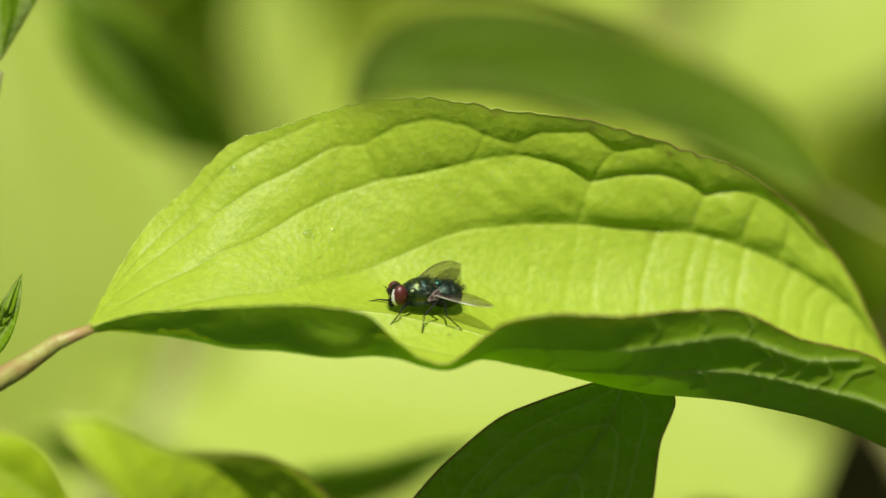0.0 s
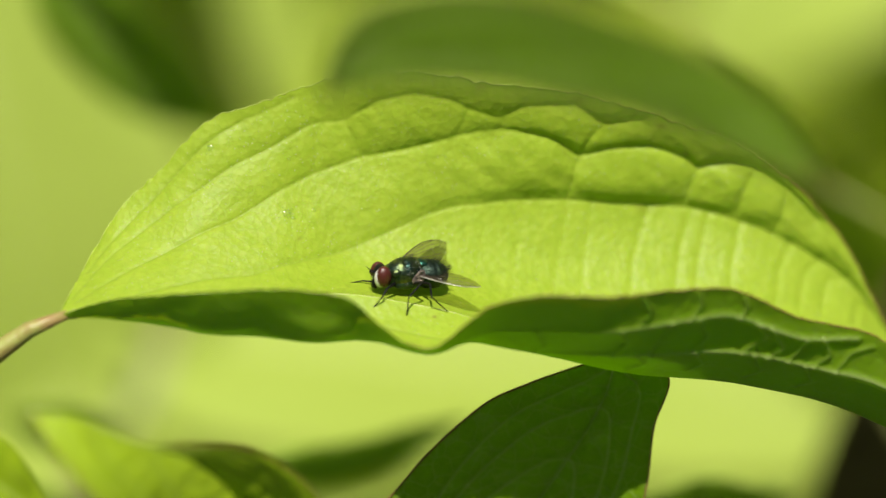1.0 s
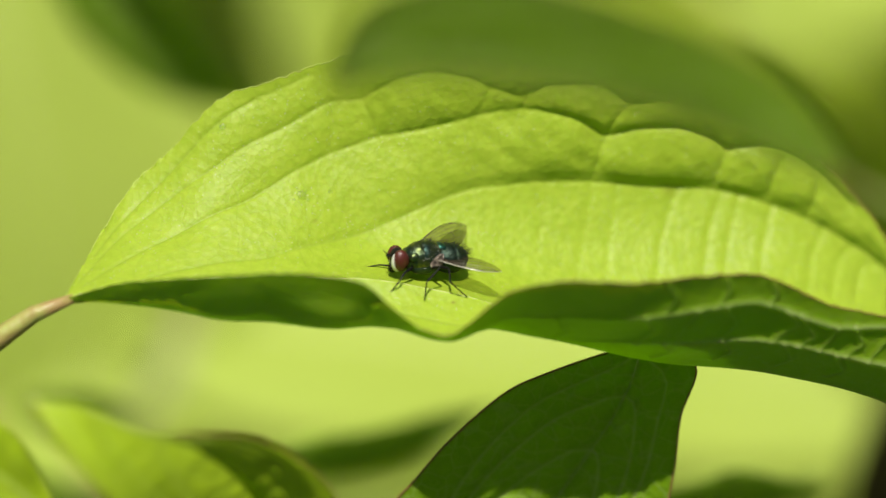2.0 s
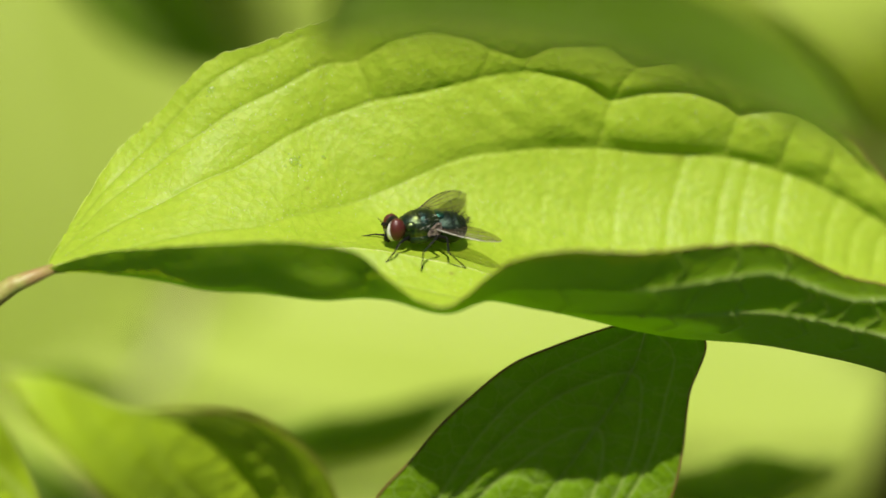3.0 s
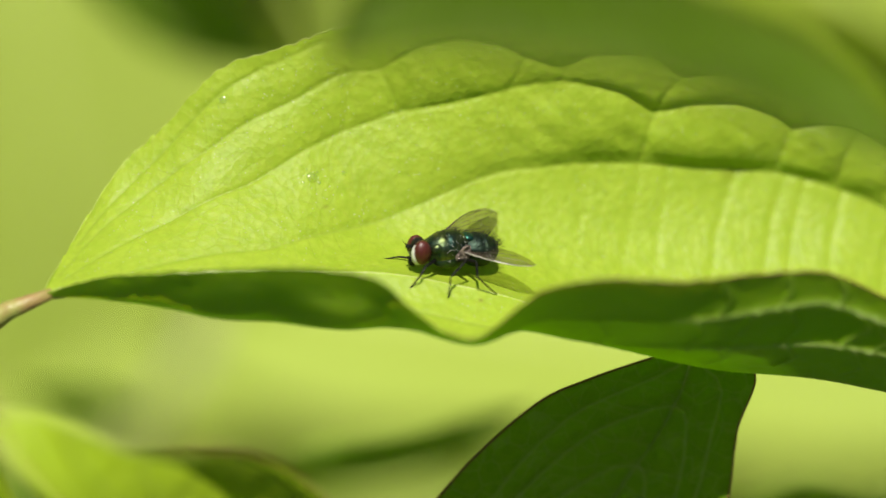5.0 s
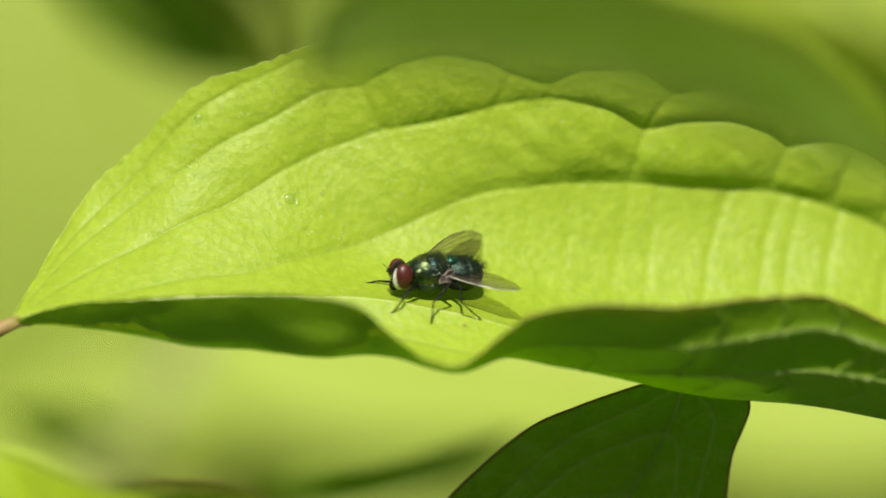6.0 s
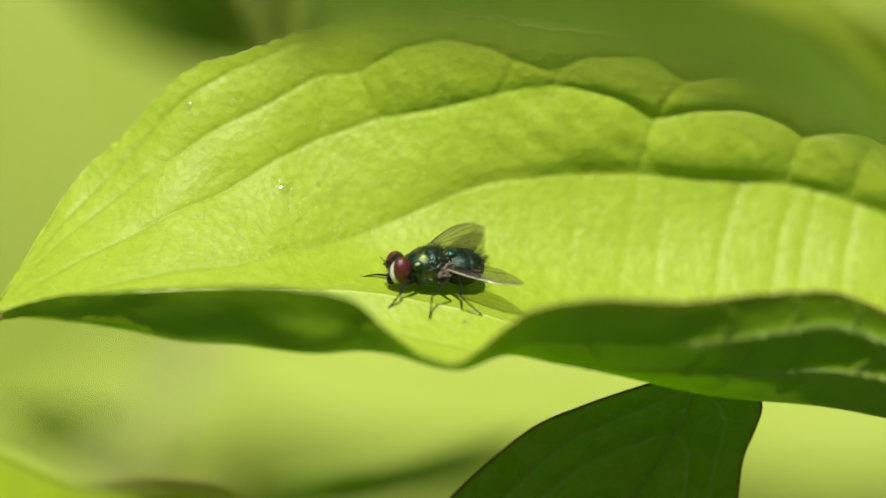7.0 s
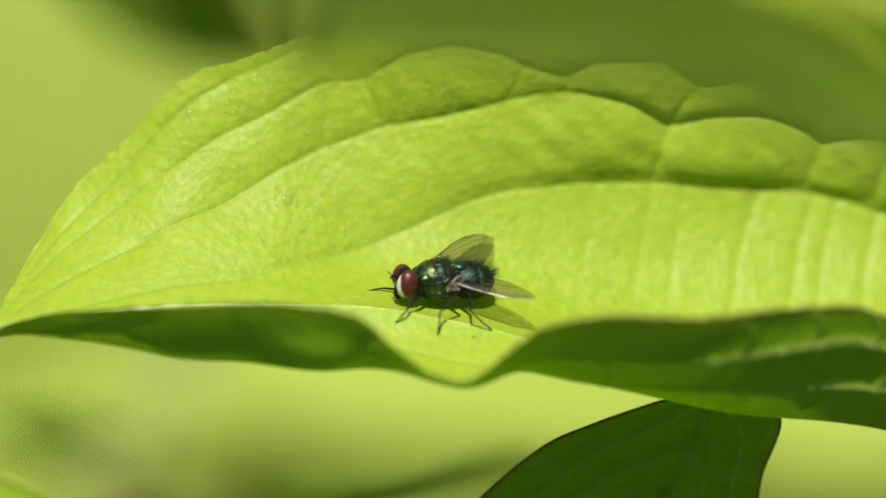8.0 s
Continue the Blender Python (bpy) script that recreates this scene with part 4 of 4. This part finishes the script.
    film = wm.node("ShaderNodeMixShader", [(0, 0.13), (1, clear.outputs[0]), (2, wm.bsdf.outputs[0])])
    wm.tree.links.new(film.outputs[0], wm.out.inputs["Surface"])
    vein_skin = plain_material("wing_vein", (0.03, 0.02, 0.015), (0.10, 0.07, 0.05), 0.3, 900.0)
    # Near wing's front vein is pale to hold its reflection in the colour.
    gleam_vein = plain_material("front_vein", (0.26, 0.24, 0.21), (0.52, 0.49, 0.44), 0.28, 800.0, 0.3)
    wing("wing", (-1.1, 1.65, 2.6), (-7.1, 5.8, 1.5), 0.08, thing, wm.mat, vein_skin, gleam_vein)
    wing("wing", (-0.3, -1.5, 3.9), (-6.8, -5.2, 4.4), -0.7, thing, wm.mat, vein_skin, vein_skin)

    for points in (
        [(2.0, 1.2, 1.9), (3.47, 2.4, 1.9), (4.32, 2.9, 1.07), (5.25, 2.56, -0.16)],
        [(-0.2, 1.3, 1.6), (-0.53, 3.6, 2.5), (1.59, 4.5, 1.19), (1.84, 4.49, -1.0)],
        [(-1.3, 1.2, 1.6), (-1.67, 3.3, 2.0), (-1.1, 5.1, 1.03), (-3.13, 5.22, -1.02)],
        [(2.2, -1.1, 1.7), (3.4, -2.1, 1.25), (4.6, -2.7, 1.35), (5.95, -3.05, 1.16)],
        [(-0.2, -1.3, 1.5), (-0.3, -3.2, 2.4), (0.9, -4.3, 1.5), (1.4, -4.9, 0.9)],
        [(-1.3, -1.2, 1.5), (-2.3, -3.0, 2.5), (-3.2, -4.3, 1.6), (-4.2, -4.6, 0.85)],
    ):
        leg(points, thing, black)
    thing.matrix_world = pose(-0.98 * MM, 0.5 * MM, 3.24 * MM, 0, 0, 202)
    return thing


broad_leaf = main_leaf()
insect = fly()
droplets()
arching_leaf = other_leaves()
stems()
leaves_behind()
foliage()
ground()
cam.data.dof.use_dof = True
cam.data.dof.focus_object = insect
cam.data.dof.aperture_fstop = 6.4


def motions():
    """The arching leaf sinks and rises a little in the breeze."""
    walk(arching_leaf, [(t, pose(0, 0, z * MM)) for t, z in ((0, 0), (0.5, -0.2), (1, -0.6), (1.5, -1.4), (3, -2.6), (4.5, -2.2), (6, -1.3), (7, -0.9), (8, -0.6))])


motions()
